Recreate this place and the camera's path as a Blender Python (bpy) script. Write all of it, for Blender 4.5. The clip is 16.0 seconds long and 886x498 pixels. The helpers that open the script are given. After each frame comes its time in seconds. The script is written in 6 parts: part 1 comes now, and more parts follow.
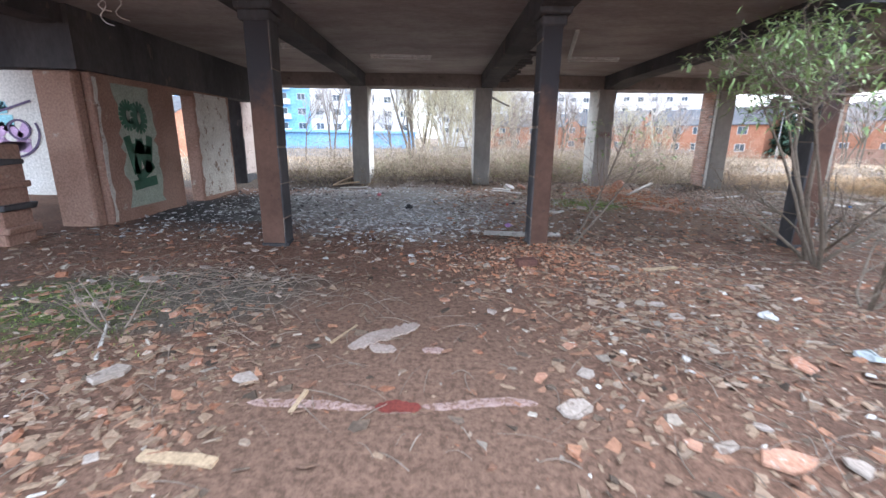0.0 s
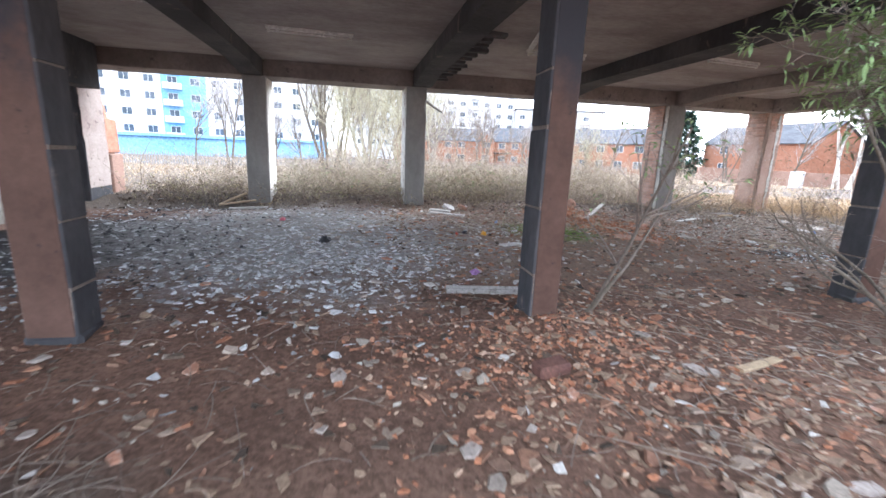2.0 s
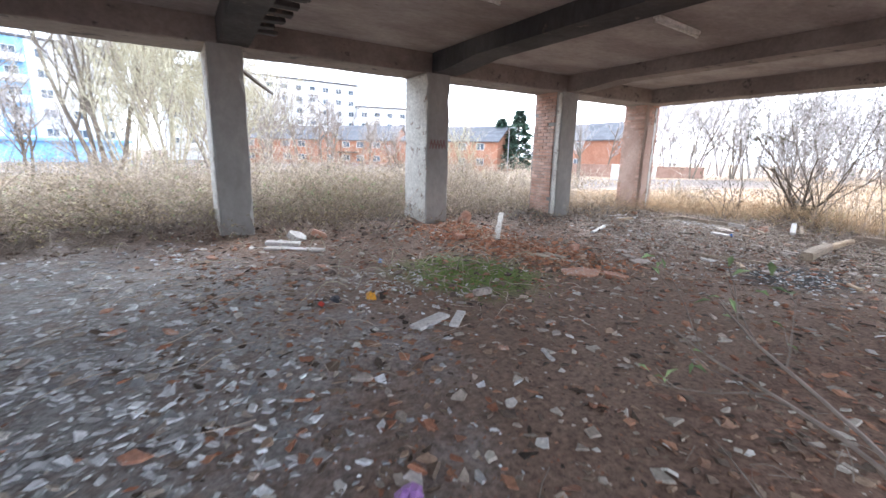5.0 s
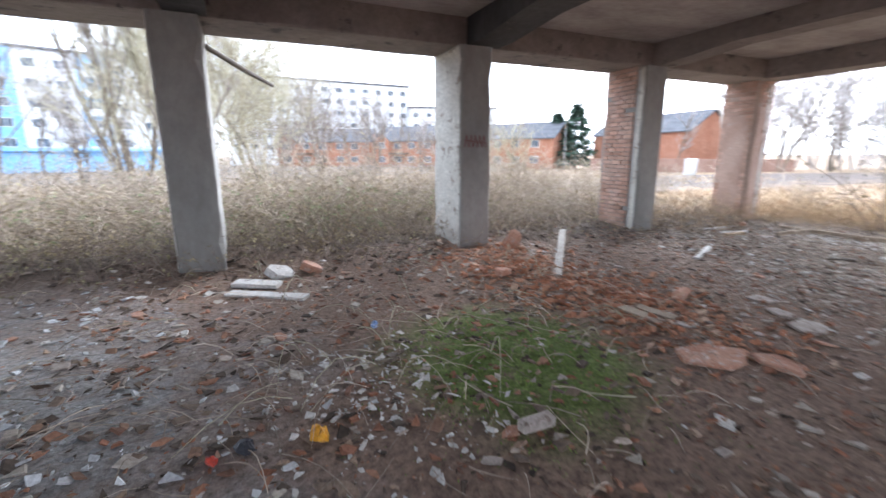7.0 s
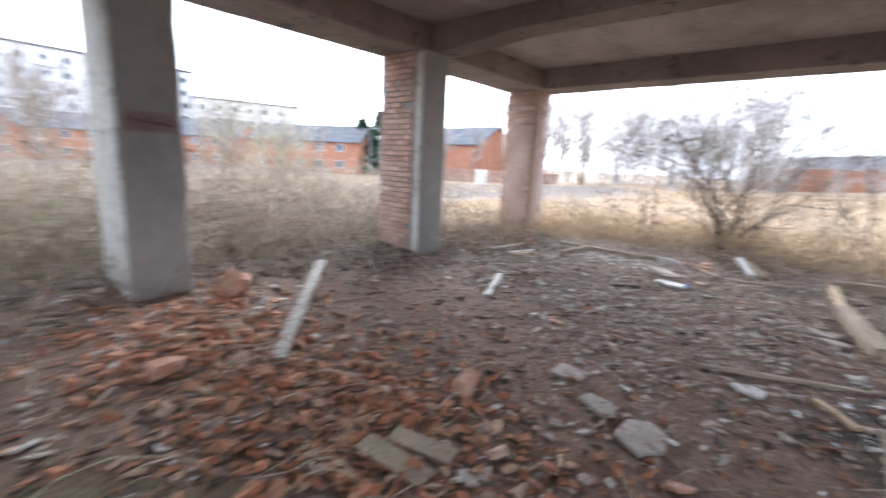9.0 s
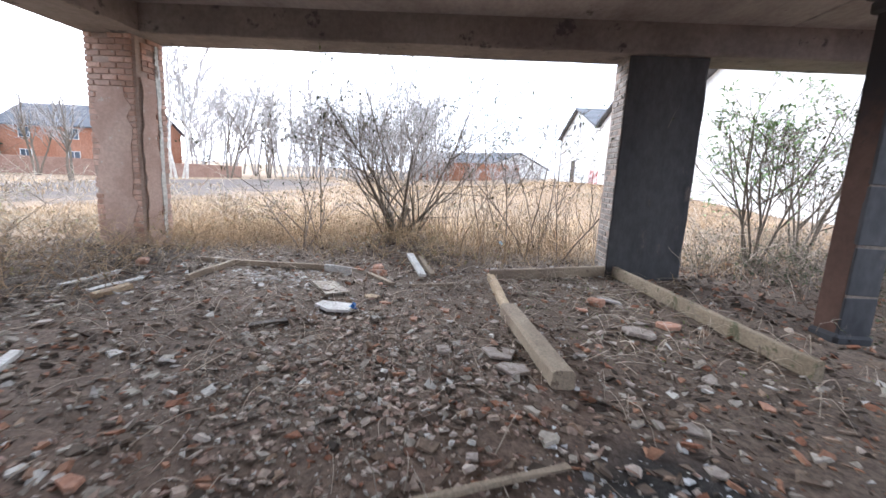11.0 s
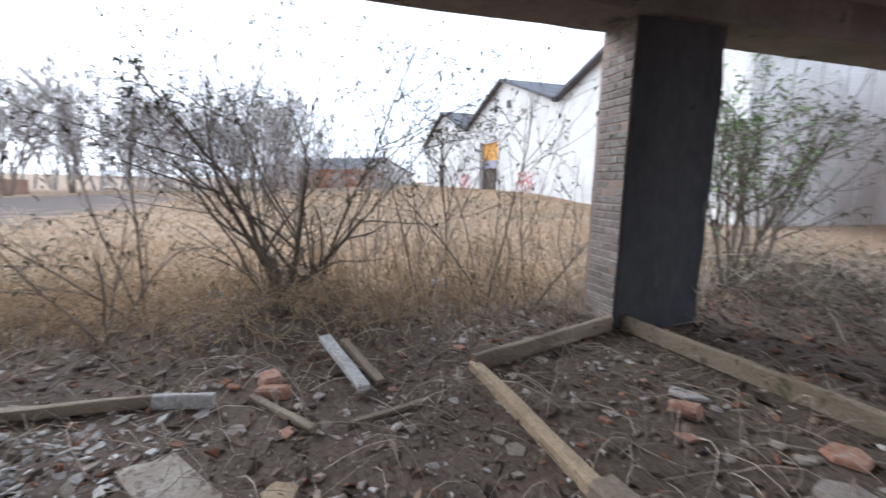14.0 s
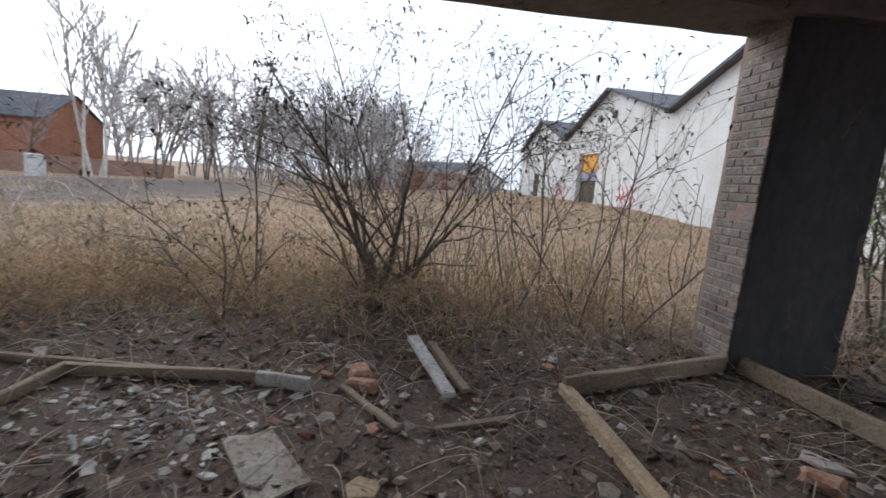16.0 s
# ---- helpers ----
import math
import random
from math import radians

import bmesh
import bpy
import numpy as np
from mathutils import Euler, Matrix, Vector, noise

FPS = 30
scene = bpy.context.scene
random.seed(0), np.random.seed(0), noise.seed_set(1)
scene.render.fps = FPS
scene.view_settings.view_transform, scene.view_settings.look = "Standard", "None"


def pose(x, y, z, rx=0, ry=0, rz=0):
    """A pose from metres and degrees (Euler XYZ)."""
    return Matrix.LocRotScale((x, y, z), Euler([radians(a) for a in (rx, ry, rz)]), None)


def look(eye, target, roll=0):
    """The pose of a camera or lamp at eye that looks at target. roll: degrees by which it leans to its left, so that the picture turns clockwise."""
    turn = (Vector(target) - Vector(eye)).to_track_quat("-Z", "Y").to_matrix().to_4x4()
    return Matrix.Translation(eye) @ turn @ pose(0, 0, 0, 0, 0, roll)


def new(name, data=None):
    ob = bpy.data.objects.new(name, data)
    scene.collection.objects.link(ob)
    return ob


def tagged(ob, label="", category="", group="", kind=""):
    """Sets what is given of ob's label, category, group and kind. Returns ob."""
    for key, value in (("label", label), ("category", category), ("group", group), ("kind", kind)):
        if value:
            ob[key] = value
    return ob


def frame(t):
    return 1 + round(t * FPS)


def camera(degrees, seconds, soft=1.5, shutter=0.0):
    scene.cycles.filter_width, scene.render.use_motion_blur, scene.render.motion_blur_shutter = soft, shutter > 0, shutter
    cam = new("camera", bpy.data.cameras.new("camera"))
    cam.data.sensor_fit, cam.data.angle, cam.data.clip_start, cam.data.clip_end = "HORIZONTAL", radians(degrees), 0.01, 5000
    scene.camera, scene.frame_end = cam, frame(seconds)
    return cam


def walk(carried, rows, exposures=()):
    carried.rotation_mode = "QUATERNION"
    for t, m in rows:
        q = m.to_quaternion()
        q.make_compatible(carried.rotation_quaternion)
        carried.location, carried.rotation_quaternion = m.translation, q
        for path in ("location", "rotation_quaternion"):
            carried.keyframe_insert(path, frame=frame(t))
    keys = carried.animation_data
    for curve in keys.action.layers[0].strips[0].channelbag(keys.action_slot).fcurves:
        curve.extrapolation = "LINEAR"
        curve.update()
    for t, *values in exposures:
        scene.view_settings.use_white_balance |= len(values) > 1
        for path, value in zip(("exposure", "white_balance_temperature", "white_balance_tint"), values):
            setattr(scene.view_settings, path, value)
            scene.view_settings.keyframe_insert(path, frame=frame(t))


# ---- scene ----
cam = camera(91.4, 16.0, shutter=0.4)
PATH = [
    (0, (-0.069, -0.127, 1.46), (-0.053, 1.81, 0.959), 0.8),
    (0.5, (-0.147, 0.416, 1.415), (-0.162, 2.358, 0.938), 2.5),
    (1, (-0.264, 1.071, 1.405), (-0.19, 3.015, 0.943), 1.0),
    (1.5, (-0.288, 1.7, 1.393), (0.086, 3.613, 0.942), 2.0),
    (2, (-0.291, 2.389, 1.38), (0.109, 4.299, 0.943), 2.4),
    (2.5, (-0.187, 3.139, 1.362), (0.311, 5.029, 0.938), 2.0),
    (2.8, (-0.117, 3.566, 1.313), (0.335, 5.468, 0.891), 2.2),
    (3, (-0.067, 3.852, 1.285), (0.249, 5.784, 0.879), 0.7),
    (3.5, (-0.153, 4.415, 1.302), (0.302, 6.321, 0.901), 1.2),
    (4.2, (-0.154, 5.044, 1.347), (0.436, 6.909, 0.932), 2.4),
    (4.5, (0.035, 5.32, 1.357), (0.75, 7.141, 0.943), 1.7),
    (4.6, (0.112, 5.416, 1.358), (0.925, 7.197, 0.948), 2.1),
    (4.7, (0.19, 5.51, 1.36), (1.163, 7.21, 0.95), 2.0),
    (6.8, (1.531, 7.406, 1.42), (2.651, 9.002, 0.98), 0.7),
    (7, (1.709, 7.548, 1.401), (2.518, 9.327, 0.974), -0.2),
    (7.5, (2.126, 7.97, 1.356), (2.797, 9.81, 0.949), 0.3),
    (7.6, (2.222, 8.062, 1.359), (2.946, 9.88, 0.945), 0.9),
    (8, (2.578, 8.392, 1.346), (3.566, 10.088, 0.963), 2.7),
    (8.3, (2.925, 8.585, 1.344), (3.934, 10.268, 0.959), 2.8),
    (8.5, (3.077, 8.649, 1.358), (4.108, 10.323, 0.99), 1.6),
    (9, (3.587, 8.841, 1.356), (5.075, 10.121, 0.97), 2.8),
    (9.4, (4.004, 8.866, 1.385), (5.871, 9.493, 1.041), 2.5),
    (9.6, (4.169, 8.861, 1.425), (6.096, 9.263, 1.069), 1.0),
    (11.8, (6.437, 9.245, 1.233), (8.413, 9.271, 0.924), 3.3),
    (12, (6.58, 9.401, 1.25), (8.56, 9.416, 0.965), 3.1),
    (12.5, (7.089, 9.613, 1.3), (9.062, 9.637, 0.973), -0.3),
    (13, (7.536, 9.701, 1.33), (9.485, 9.404, 0.996), 1.3),
    (13.5, (7.896, 9.738, 1.374), (9.755, 9.074, 1.057), 1.2),
    (14, (8.155, 9.65, 1.379), (10.059, 9.117, 1.075), 1.4),
    (14.5, (8.217, 9.717, 1.385), (10.179, 9.925, 1.057), 0.9),
    (15, (8.161, 9.813, 1.373), (10.074, 10.297, 1.049), 0.9),
    (15.5, (8.147, 9.799, 1.366), (10.12, 9.919, 1.06), 3.5),
    (16, (8.246, 9.723, 1.377), (10.218, 9.578, 1.079), 5.1),
]
walk(cam, [(t, look(eye, target, roll)) for t, eye, target, roll in PATH],
     [(0.0, 2.4, 5650, 10), (0.6, 2.75, 5600, 10), (1.2, 2.8, 5600, 10), (2.0, 2.7, 5600, 10), (4.6, 2.7, 5650, 10), (7.0, 2.5, 5600, 10), (9.4, 2.4, 5650, 10), (12.5, 1.8, 5550, 10), (14.5, 1.2, 5600, 10), (16.0, 0.7, 5800, 10)])

# ---- light: an overcast day ----
world = bpy.data.worlds.new("overcast_sky")
scene.world = world
world.use_nodes = True
wn, wl = world.node_tree.nodes, world.node_tree.links
sky = wn.new("ShaderNodeTexSky")
sky.sky_type, sky.sun_disc = "NISHITA", False
sky.sun_elevation, sky.sun_rotation = radians(28), radians(55)
sky.air_density, sky.dust_density = 1.0, 4.0
grey = wn.new("ShaderNodeHueSaturation")
grey.inputs["Saturation"].default_value = 0.3
wl.new(sky.outputs[0], grey.inputs["Color"])
cloud_map = wn.new("ShaderNodeMixRGB")
cloud_map.inputs[0].default_value = 0.7
cloud_map.inputs[2].default_value = (8.6, 9.0, 9.6, 1)
wl.new(grey.outputs[0], cloud_map.inputs[1])
wl.new(cloud_map.outputs[0], wn["Background"].inputs["Color"])
wn["Background"].inputs["Strength"].default_value = 0.1
sun = new("sun", bpy.data.lights.new("sun", "SUN"))
sun.data.energy, sun.data.angle, sun.data.color = 0.9, radians(30), (1.0, 0.97, 0.93)
az, el = radians(55), radians(28)
sun.matrix_world = look((60 * math.sin(az) * math.cos(el), 60 * math.cos(az) * math.cos(el), 60 * math.sin(el)), (0, 0, 0))

rng = random.Random(7)


# ---- materials ----
def shader(name):
    m = bpy.data.materials.new(name)
    m.use_nodes = True
    nt = m.node_tree
    return m, nt.nodes, nt.links, nt.nodes["Principled BSDF"]


def node_noise(nodes, links, vec, scale, detail=4.0, rough=0.6):
    n = nodes.new("ShaderNodeTexNoise")
    n.inputs["Scale"].default_value, n.inputs["Detail"].default_value, n.inputs["Roughness"].default_value = scale, detail, rough
    links.new(vec, n.inputs["Vector"])
    return n.outputs[0]


def node_range(nodes, links, value, a, b, c=0.0, d=1.0):
    n = nodes.new("ShaderNodeMapRange")
    n.interpolation_type = "SMOOTHSTEP"
    for k, v in zip(("From Min", "From Max", "To Min", "To Max"), (a, b, c, d)):
        n.inputs[k].default_value = v
    links.new(value, n.inputs["Value"])
    return n.outputs[0]


def node_mix(nodes, links, fac, a, b, mode="MIX"):
    n = nodes.new("ShaderNodeMixRGB")
    n.blend_type = mode
    for k, v in zip((0, 1, 2), (fac, a, b)):
        if isinstance(v, (int, float)):
            n.inputs[k].default_value = v
        elif isinstance(v, tuple):
            n.inputs[k].default_value = (*v[:3], 1)
        else:
            links.new(v, n.inputs[k])
    return n.outputs[0]


def node_math(nodes, links, op, a, b=0.0):
    n = nodes.new("ShaderNodeMath")
    n.operation = op
    for k, v in enumerate((a, b)):
        if isinstance(v, (int, float)):
            n.inputs[k].default_value = v
        else:
            links.new(v, n.inputs[k])
    return n.outputs[0]


def mat(name, c1, c2, c3=None, s1=1.2, s2=22.0, rough=0.9, bump=0.3, depth=0.01, stretch=(1, 1, 1), metal=0.0, spread=0.0, island=False, wear=0.55, tones=(), grain=0.3):
    """A surface of two tones in broad patches (c1, c2), fine grain, and worn spots of a third tone (c3)."""
    m, nodes, links, bs = shader(name)
    geo = nodes.new("ShaderNodeNewGeometry")
    mp = nodes.new("ShaderNodeMapping")
    mp.inputs["Scale"].default_value = stretch
    links.new(geo.outputs["Position"], mp.inputs[0])
    vec = mp.outputs[0]
    broad = node_noise(nodes, links, vec, s1, 5)
    fine = node_noise(nodes, links, vec, s2, 6, 0.7)
    col = node_mix(nodes, links, node_range(nodes, links, broad, 0.35, 0.65), c1, c2)
    if c3:
        spots = node_noise(nodes, links, vec, s1 * 3.7, 8, 0.7)
        col = node_mix(nodes, links, node_range(nodes, links, spots, wear, wear + 0.06), col, c3)
    if tones:
        ramp = nodes.new("ShaderNodeValToRGB")
        ramp.color_ramp.interpolation = "CONSTANT"
        while len(ramp.color_ramp.elements) < len(tones):
            ramp.color_ramp.elements.new(0.5)
        for k, (at, c) in enumerate(tones):
            ramp.color_ramp.elements[k].position = at
            ramp.color_ramp.elements[k].color = (*c, 1)
        links.new(geo.outputs["Random Per Island"], ramp.inputs[0])
        col = node_mix(nodes, links, 0.78, col, ramp.outputs[0])
    tone = node_range(nodes, links, fine, 0.25, 0.75, 1 - grain, 1 + grain)
    speck = nodes.new("ShaderNodeCombineXYZ")
    for k in range(3):
        links.new(tone, speck.inputs[k])
    col = node_mix(nodes, links, 1.0, col, speck.outputs[0], "MULTIPLY")
    if spread:
        if island:
            rnd = geo.outputs["Random Per Island"]
        else:
            rnd = nodes.new("ShaderNodeObjectInfo").outputs["Random"]
        v = node_range(nodes, links, rnd, 0.0, 1.0, 1 - spread, 1 + spread)
        g2 = nodes.new("ShaderNodeCombineXYZ")
        for k in range(3):
            links.new(v, g2.inputs[k])
        col = node_mix(nodes, links, 1.0, col, g2.outputs[0], "MULTIPLY")
    links.new(col, bs.inputs["Base Color"])
    bs.inputs["Roughness"].default_value, bs.inputs["Metallic"].default_value = rough, metal
    bs.inputs["Specular IOR Level"].default_value = 0.3
    if bump:
        b = nodes.new("ShaderNodeBump")
        b.inputs["Strength"].default_value, b.inputs["Distance"].default_value = bump, depth
        links.new(node_math(nodes, links, "ADD", broad, fine), b.inputs["Height"])
        links.new(b.outputs[0], bs.inputs["Normal"])
    return m


CONCRETE = mat("stained concrete", (0.22, 0.21, 0.19), (0.33, 0.31, 0.28), (0.12, 0.11, 0.1), 0.9, 30, 0.92, 0.4, wear=0.6)
SOFFIT = mat("smoke-stained soffit", (0.27, 0.23, 0.22), (0.42, 0.38, 0.36), (0.12, 0.105, 0.105), 0.45, 8, 0.95, 0.2, stretch=(1, 1.8, 1), wear=0.66, grain=0.14)
# black of the sooted parts; also paints in the east column's shade
SOOT_SHADE = mat("soot-black concrete", (0.045, 0.045, 0.05), (0.09, 0.088, 0.09), (0.15, 0.125, 0.11), 0.8, 14, 0.88, 0.25, stretch=(1, 1, 0.45), wear=0.6, grain=0.18)
BEAM = mat("grey beam concrete", (0.19, 0.16, 0.148), (0.28, 0.24, 0.22), (0.1, 0.09, 0.09), 0.7, 12, 0.92, 0.25, wear=0.58, grain=0.15)
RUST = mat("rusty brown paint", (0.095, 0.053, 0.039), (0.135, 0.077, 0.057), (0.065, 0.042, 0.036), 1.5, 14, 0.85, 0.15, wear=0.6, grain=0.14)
BANDMAT = mat("pale mortar band", (0.17, 0.14, 0.12), (0.23, 0.19, 0.155), None, 3, 40, 0.9, 0.3)
PLASTER = mat("flaking whitewash", (0.62, 0.6, 0.55), (0.5, 0.47, 0.42), (0.26, 0.2, 0.16), 1.4, 26, 0.9, 0.5, wear=0.56)
BROWNWALL = mat("brown rendered wall", (0.27, 0.165, 0.125), (0.34, 0.22, 0.17), (0.42, 0.35, 0.29), 1.1, 30, 0.92, 0.35, wear=0.62)
WHITEWALL = mat("white painted wall", (0.68, 0.67, 0.64), (0.6, 0.58, 0.54), (0.4, 0.36, 0.32), 0.7, 20, 0.85, 0.25, wear=0.64)
BRICK = mat("weathered brick", (0.42, 0.255, 0.19), (0.48, 0.33, 0.265), (0.5, 0.42, 0.36), 2.5, 30, 0.92, 0.3, spread=0.18, wear=0.6, grain=0.18)
FARBRICK = mat("orange red facing brick", (0.34, 0.155, 0.095), (0.4, 0.205, 0.135), None, 0.6, 6, 0.95, 0.2)
MORTAR = mat("old mortar", (0.42, 0.32, 0.265), (0.36, 0.27, 0.22), None, 2, 40, 0.95, 0.4, grain=0.2)
ROOF = mat("grey concrete tile", (0.1, 0.1, 0.108), (0.14, 0.14, 0.15), None, 0.8, 9, 1.0, 0.3, stretch=(1, 1, 4))
FLATWHITE = mat("white cladding", (0.72, 0.72, 0.71), (0.64, 0.65, 0.66), None, 0.15, 3, 0.7, 0.1)
FLATBLUE = mat("sky blue cladding", (0.22, 0.44, 0.72), (0.28, 0.5, 0.76), None, 0.15, 3, 0.6, 0.1)
PANE = mat("dark window glass", (0.06, 0.08, 0.1), (0.12, 0.14, 0.17), None, 0.3, 2, 0.12, 0)
FRAMEMAT = mat("white window frame", (0.72, 0.72, 0.7), (0.66, 0.66, 0.64), None, 1, 10, 0.5, 0)
DARKWOOD = mat("dark timber", (0.06, 0.045, 0.035), (0.1, 0.075, 0.055), None, 2, 30, 0.8, 0.3)
WOOD = mat("weathered timber", (0.36, 0.29, 0.21), (0.26, 0.2, 0.15), (0.16, 0.12, 0.09), 2.2, 60, 0.85, 0.5, wear=0.6)
PALEWOOD = mat("split pale timber", (0.5, 0.38, 0.25), (0.42, 0.31, 0.2), (0.25, 0.17, 0.11), 4, 60, 0.85, 0.5, wear=0.6)
CHIP = mat("broken plaster chips", (0.46, 0.42, 0.37), (0.33, 0.29, 0.25), None, 3, 40, 0.85, 0.2, tones=((0.0, (0.3, 0.25, 0.2)), (0.3, (0.42, 0.37, 0.31)), (0.6, (0.22, 0.18, 0.145)), (0.8, (0.6, 0.57, 0.53))))
SLATE = mat("grey ash and slate chips", (0.46, 0.46, 0.46), (0.6, 0.6, 0.6), (0.2, 0.19, 0.185), 2, 30, 0.75, 0.2, wear=0.6, tones=((0.0, (0.16, 0.158, 0.158)), (0.2, (0.4, 0.4, 0.4)), (0.45, (0.58, 0.58, 0.59)), (0.7, (0.28, 0.265, 0.25)), (0.82, (0.74, 0.75, 0.76))))
BRICKCHIP = mat("broken brick", (0.29, 0.14, 0.085), (0.36, 0.2, 0.135), (0.3, 0.23, 0.17), 3, 40, 0.92, 0.3, wear=0.6, tones=((0.0, (0.27, 0.12, 0.07)), (0.24, (0.35, 0.185, 0.115)), (0.46, (0.17, 0.095, 0.065)), (0.66, (0.33, 0.25, 0.18)), (0.84, (0.22, 0.14, 0.095)), (0.95, (0.5, 0.44, 0.37))))
REDCHIP = mat("orange red brick rubble", (0.38, 0.17, 0.095), (0.44, 0.235, 0.15), (0.48, 0.38, 0.3), 3, 40, 0.92, 0.3, wear=0.6, tones=((0.0, (0.4, 0.17, 0.09)), (0.35, (0.46, 0.25, 0.155)), (0.65, (0.26, 0.12, 0.075)), (0.85, (0.5, 0.38, 0.28))))
PINKCHIP = mat("pinkish tan chips", (0.38, 0.28, 0.22), (0.46, 0.36, 0.3), None, 3, 40, 0.92, 0.3, tones=((0.0, (0.36, 0.25, 0.2)), (0.35, (0.46, 0.37, 0.3)), (0.6, (0.26, 0.19, 0.15)), (0.82, (0.55, 0.48, 0.42))))
TILECHIP = mat("muted broken tile", (0.2, 0.12, 0.085), (0.28, 0.18, 0.13), (0.28, 0.23, 0.18), 3, 40, 0.92, 0.3, wear=0.58, tones=((0.0, (0.28, 0.15, 0.095)), (0.25, (0.16, 0.1, 0.07)), (0.5, (0.31, 0.225, 0.155)), (0.72, (0.23, 0.165, 0.115)), (0.92, (0.34, 0.27, 0.21))))
GREYBRICK = mat("grey washed brick", (0.26, 0.225, 0.2), (0.33, 0.29, 0.26), (0.42, 0.38, 0.34), 2.5, 40, 0.92, 0.5, spread=0.15, wear=0.55)
DARKCHIP = mat("dark litter", (0.1, 0.075, 0.058), (0.17, 0.125, 0.092), None, 3, 40, 0.92, 0.2, spread=0.55, island=True)
STRAW = mat("dead straw", (0.53, 0.385, 0.235), (0.4, 0.285, 0.175), None, 0.35, 8, 0.9, 0, spread=0.35, island=True)
CANE = mat("dry bramble cane", (0.38, 0.31, 0.24), (0.5, 0.42, 0.34), None, 0.5, 8, 0.85, 0, spread=0.4, island=True)
DRYLEAF = mat("withered leaves", (0.32, 0.25, 0.14), (0.3, 0.28, 0.15), None, 0.5, 8, 0.85, 0, spread=0.5, island=True)
BARK = mat("grey brown bark", (0.14, 0.115, 0.09), (0.2, 0.165, 0.13), (0.08, 0.065, 0.05), 2, 30, 0.9, 0.5, stretch=(2, 2, 0.6), wear=0.6)
TWIG = mat("bare twigs", (0.2, 0.16, 0.13), (0.29, 0.24, 0.2), None, 1, 10, 0.9, 0)
PALETWIG = mat("pale yellow twigs", (0.5, 0.46, 0.33), (0.42, 0.38, 0.27), None, 0.4, 6, 0.9, 0)
# distance haze is mixed into this paler twig colour
HAZETWIG = mat("haze-paled far twigs", (0.36, 0.33, 0.315), (0.44, 0.41, 0.39), None, 0.2, 3, 0.9, 0)
BIRCH = mat("white birch bark", (0.62, 0.58, 0.52), (0.5, 0.45, 0.4), (0.1, 0.08, 0.07), 1.2, 20, 0.85, 0.3, stretch=(1, 1, 3), wear=0.62)
LEAF = mat("fresh green leaves", (0.2, 0.3, 0.11), (0.31, 0.42, 0.19), None, 1.5, 12, 0.6, 0, spread=0.35, island=True)
DULLLEAF = mat("dull olive leaves", (0.06, 0.07, 0.035), (0.1, 0.11, 0.05), None, 1.5, 12, 0.7, 0, spread=0.4, island=True)
CONIFER = mat("dark conifer needles", (0.045, 0.08, 0.055), (0.07, 0.11, 0.075), None, 0.8, 8, 0.9, 0, spread=0.4, island=True)
MOSS = mat("green moss", (0.14, 0.2, 0.045), (0.19, 0.25, 0.07), None, 3, 40, 0.95, 0, spread=0.4, island=True)
METAL = mat("galvanised metal", (0.4, 0.41, 0.42), (0.3, 0.3, 0.3), (0.2, 0.15, 0.12), 2, 20, 0.5, 0.1, metal=0.5)
TUBE = mat("dusty white batten", (0.7, 0.7, 0.68), (0.6, 0.6, 0.57), None, 2, 20, 0.6, 0.1)


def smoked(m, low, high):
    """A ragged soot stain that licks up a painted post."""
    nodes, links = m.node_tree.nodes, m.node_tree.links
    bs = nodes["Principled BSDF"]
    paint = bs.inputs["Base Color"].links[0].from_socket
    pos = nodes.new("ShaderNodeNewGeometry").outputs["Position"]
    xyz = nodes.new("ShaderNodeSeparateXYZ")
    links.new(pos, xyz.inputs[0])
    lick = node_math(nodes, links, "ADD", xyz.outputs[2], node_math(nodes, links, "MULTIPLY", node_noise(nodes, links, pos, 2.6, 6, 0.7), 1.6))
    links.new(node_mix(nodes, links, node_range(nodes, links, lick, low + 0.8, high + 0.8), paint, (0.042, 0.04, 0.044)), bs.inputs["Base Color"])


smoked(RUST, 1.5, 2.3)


def plain(name, c, rough=0.6):
    return mat(name, c, tuple(v * 0.85 for v in c), None, 4, 40, rough, 0.15)


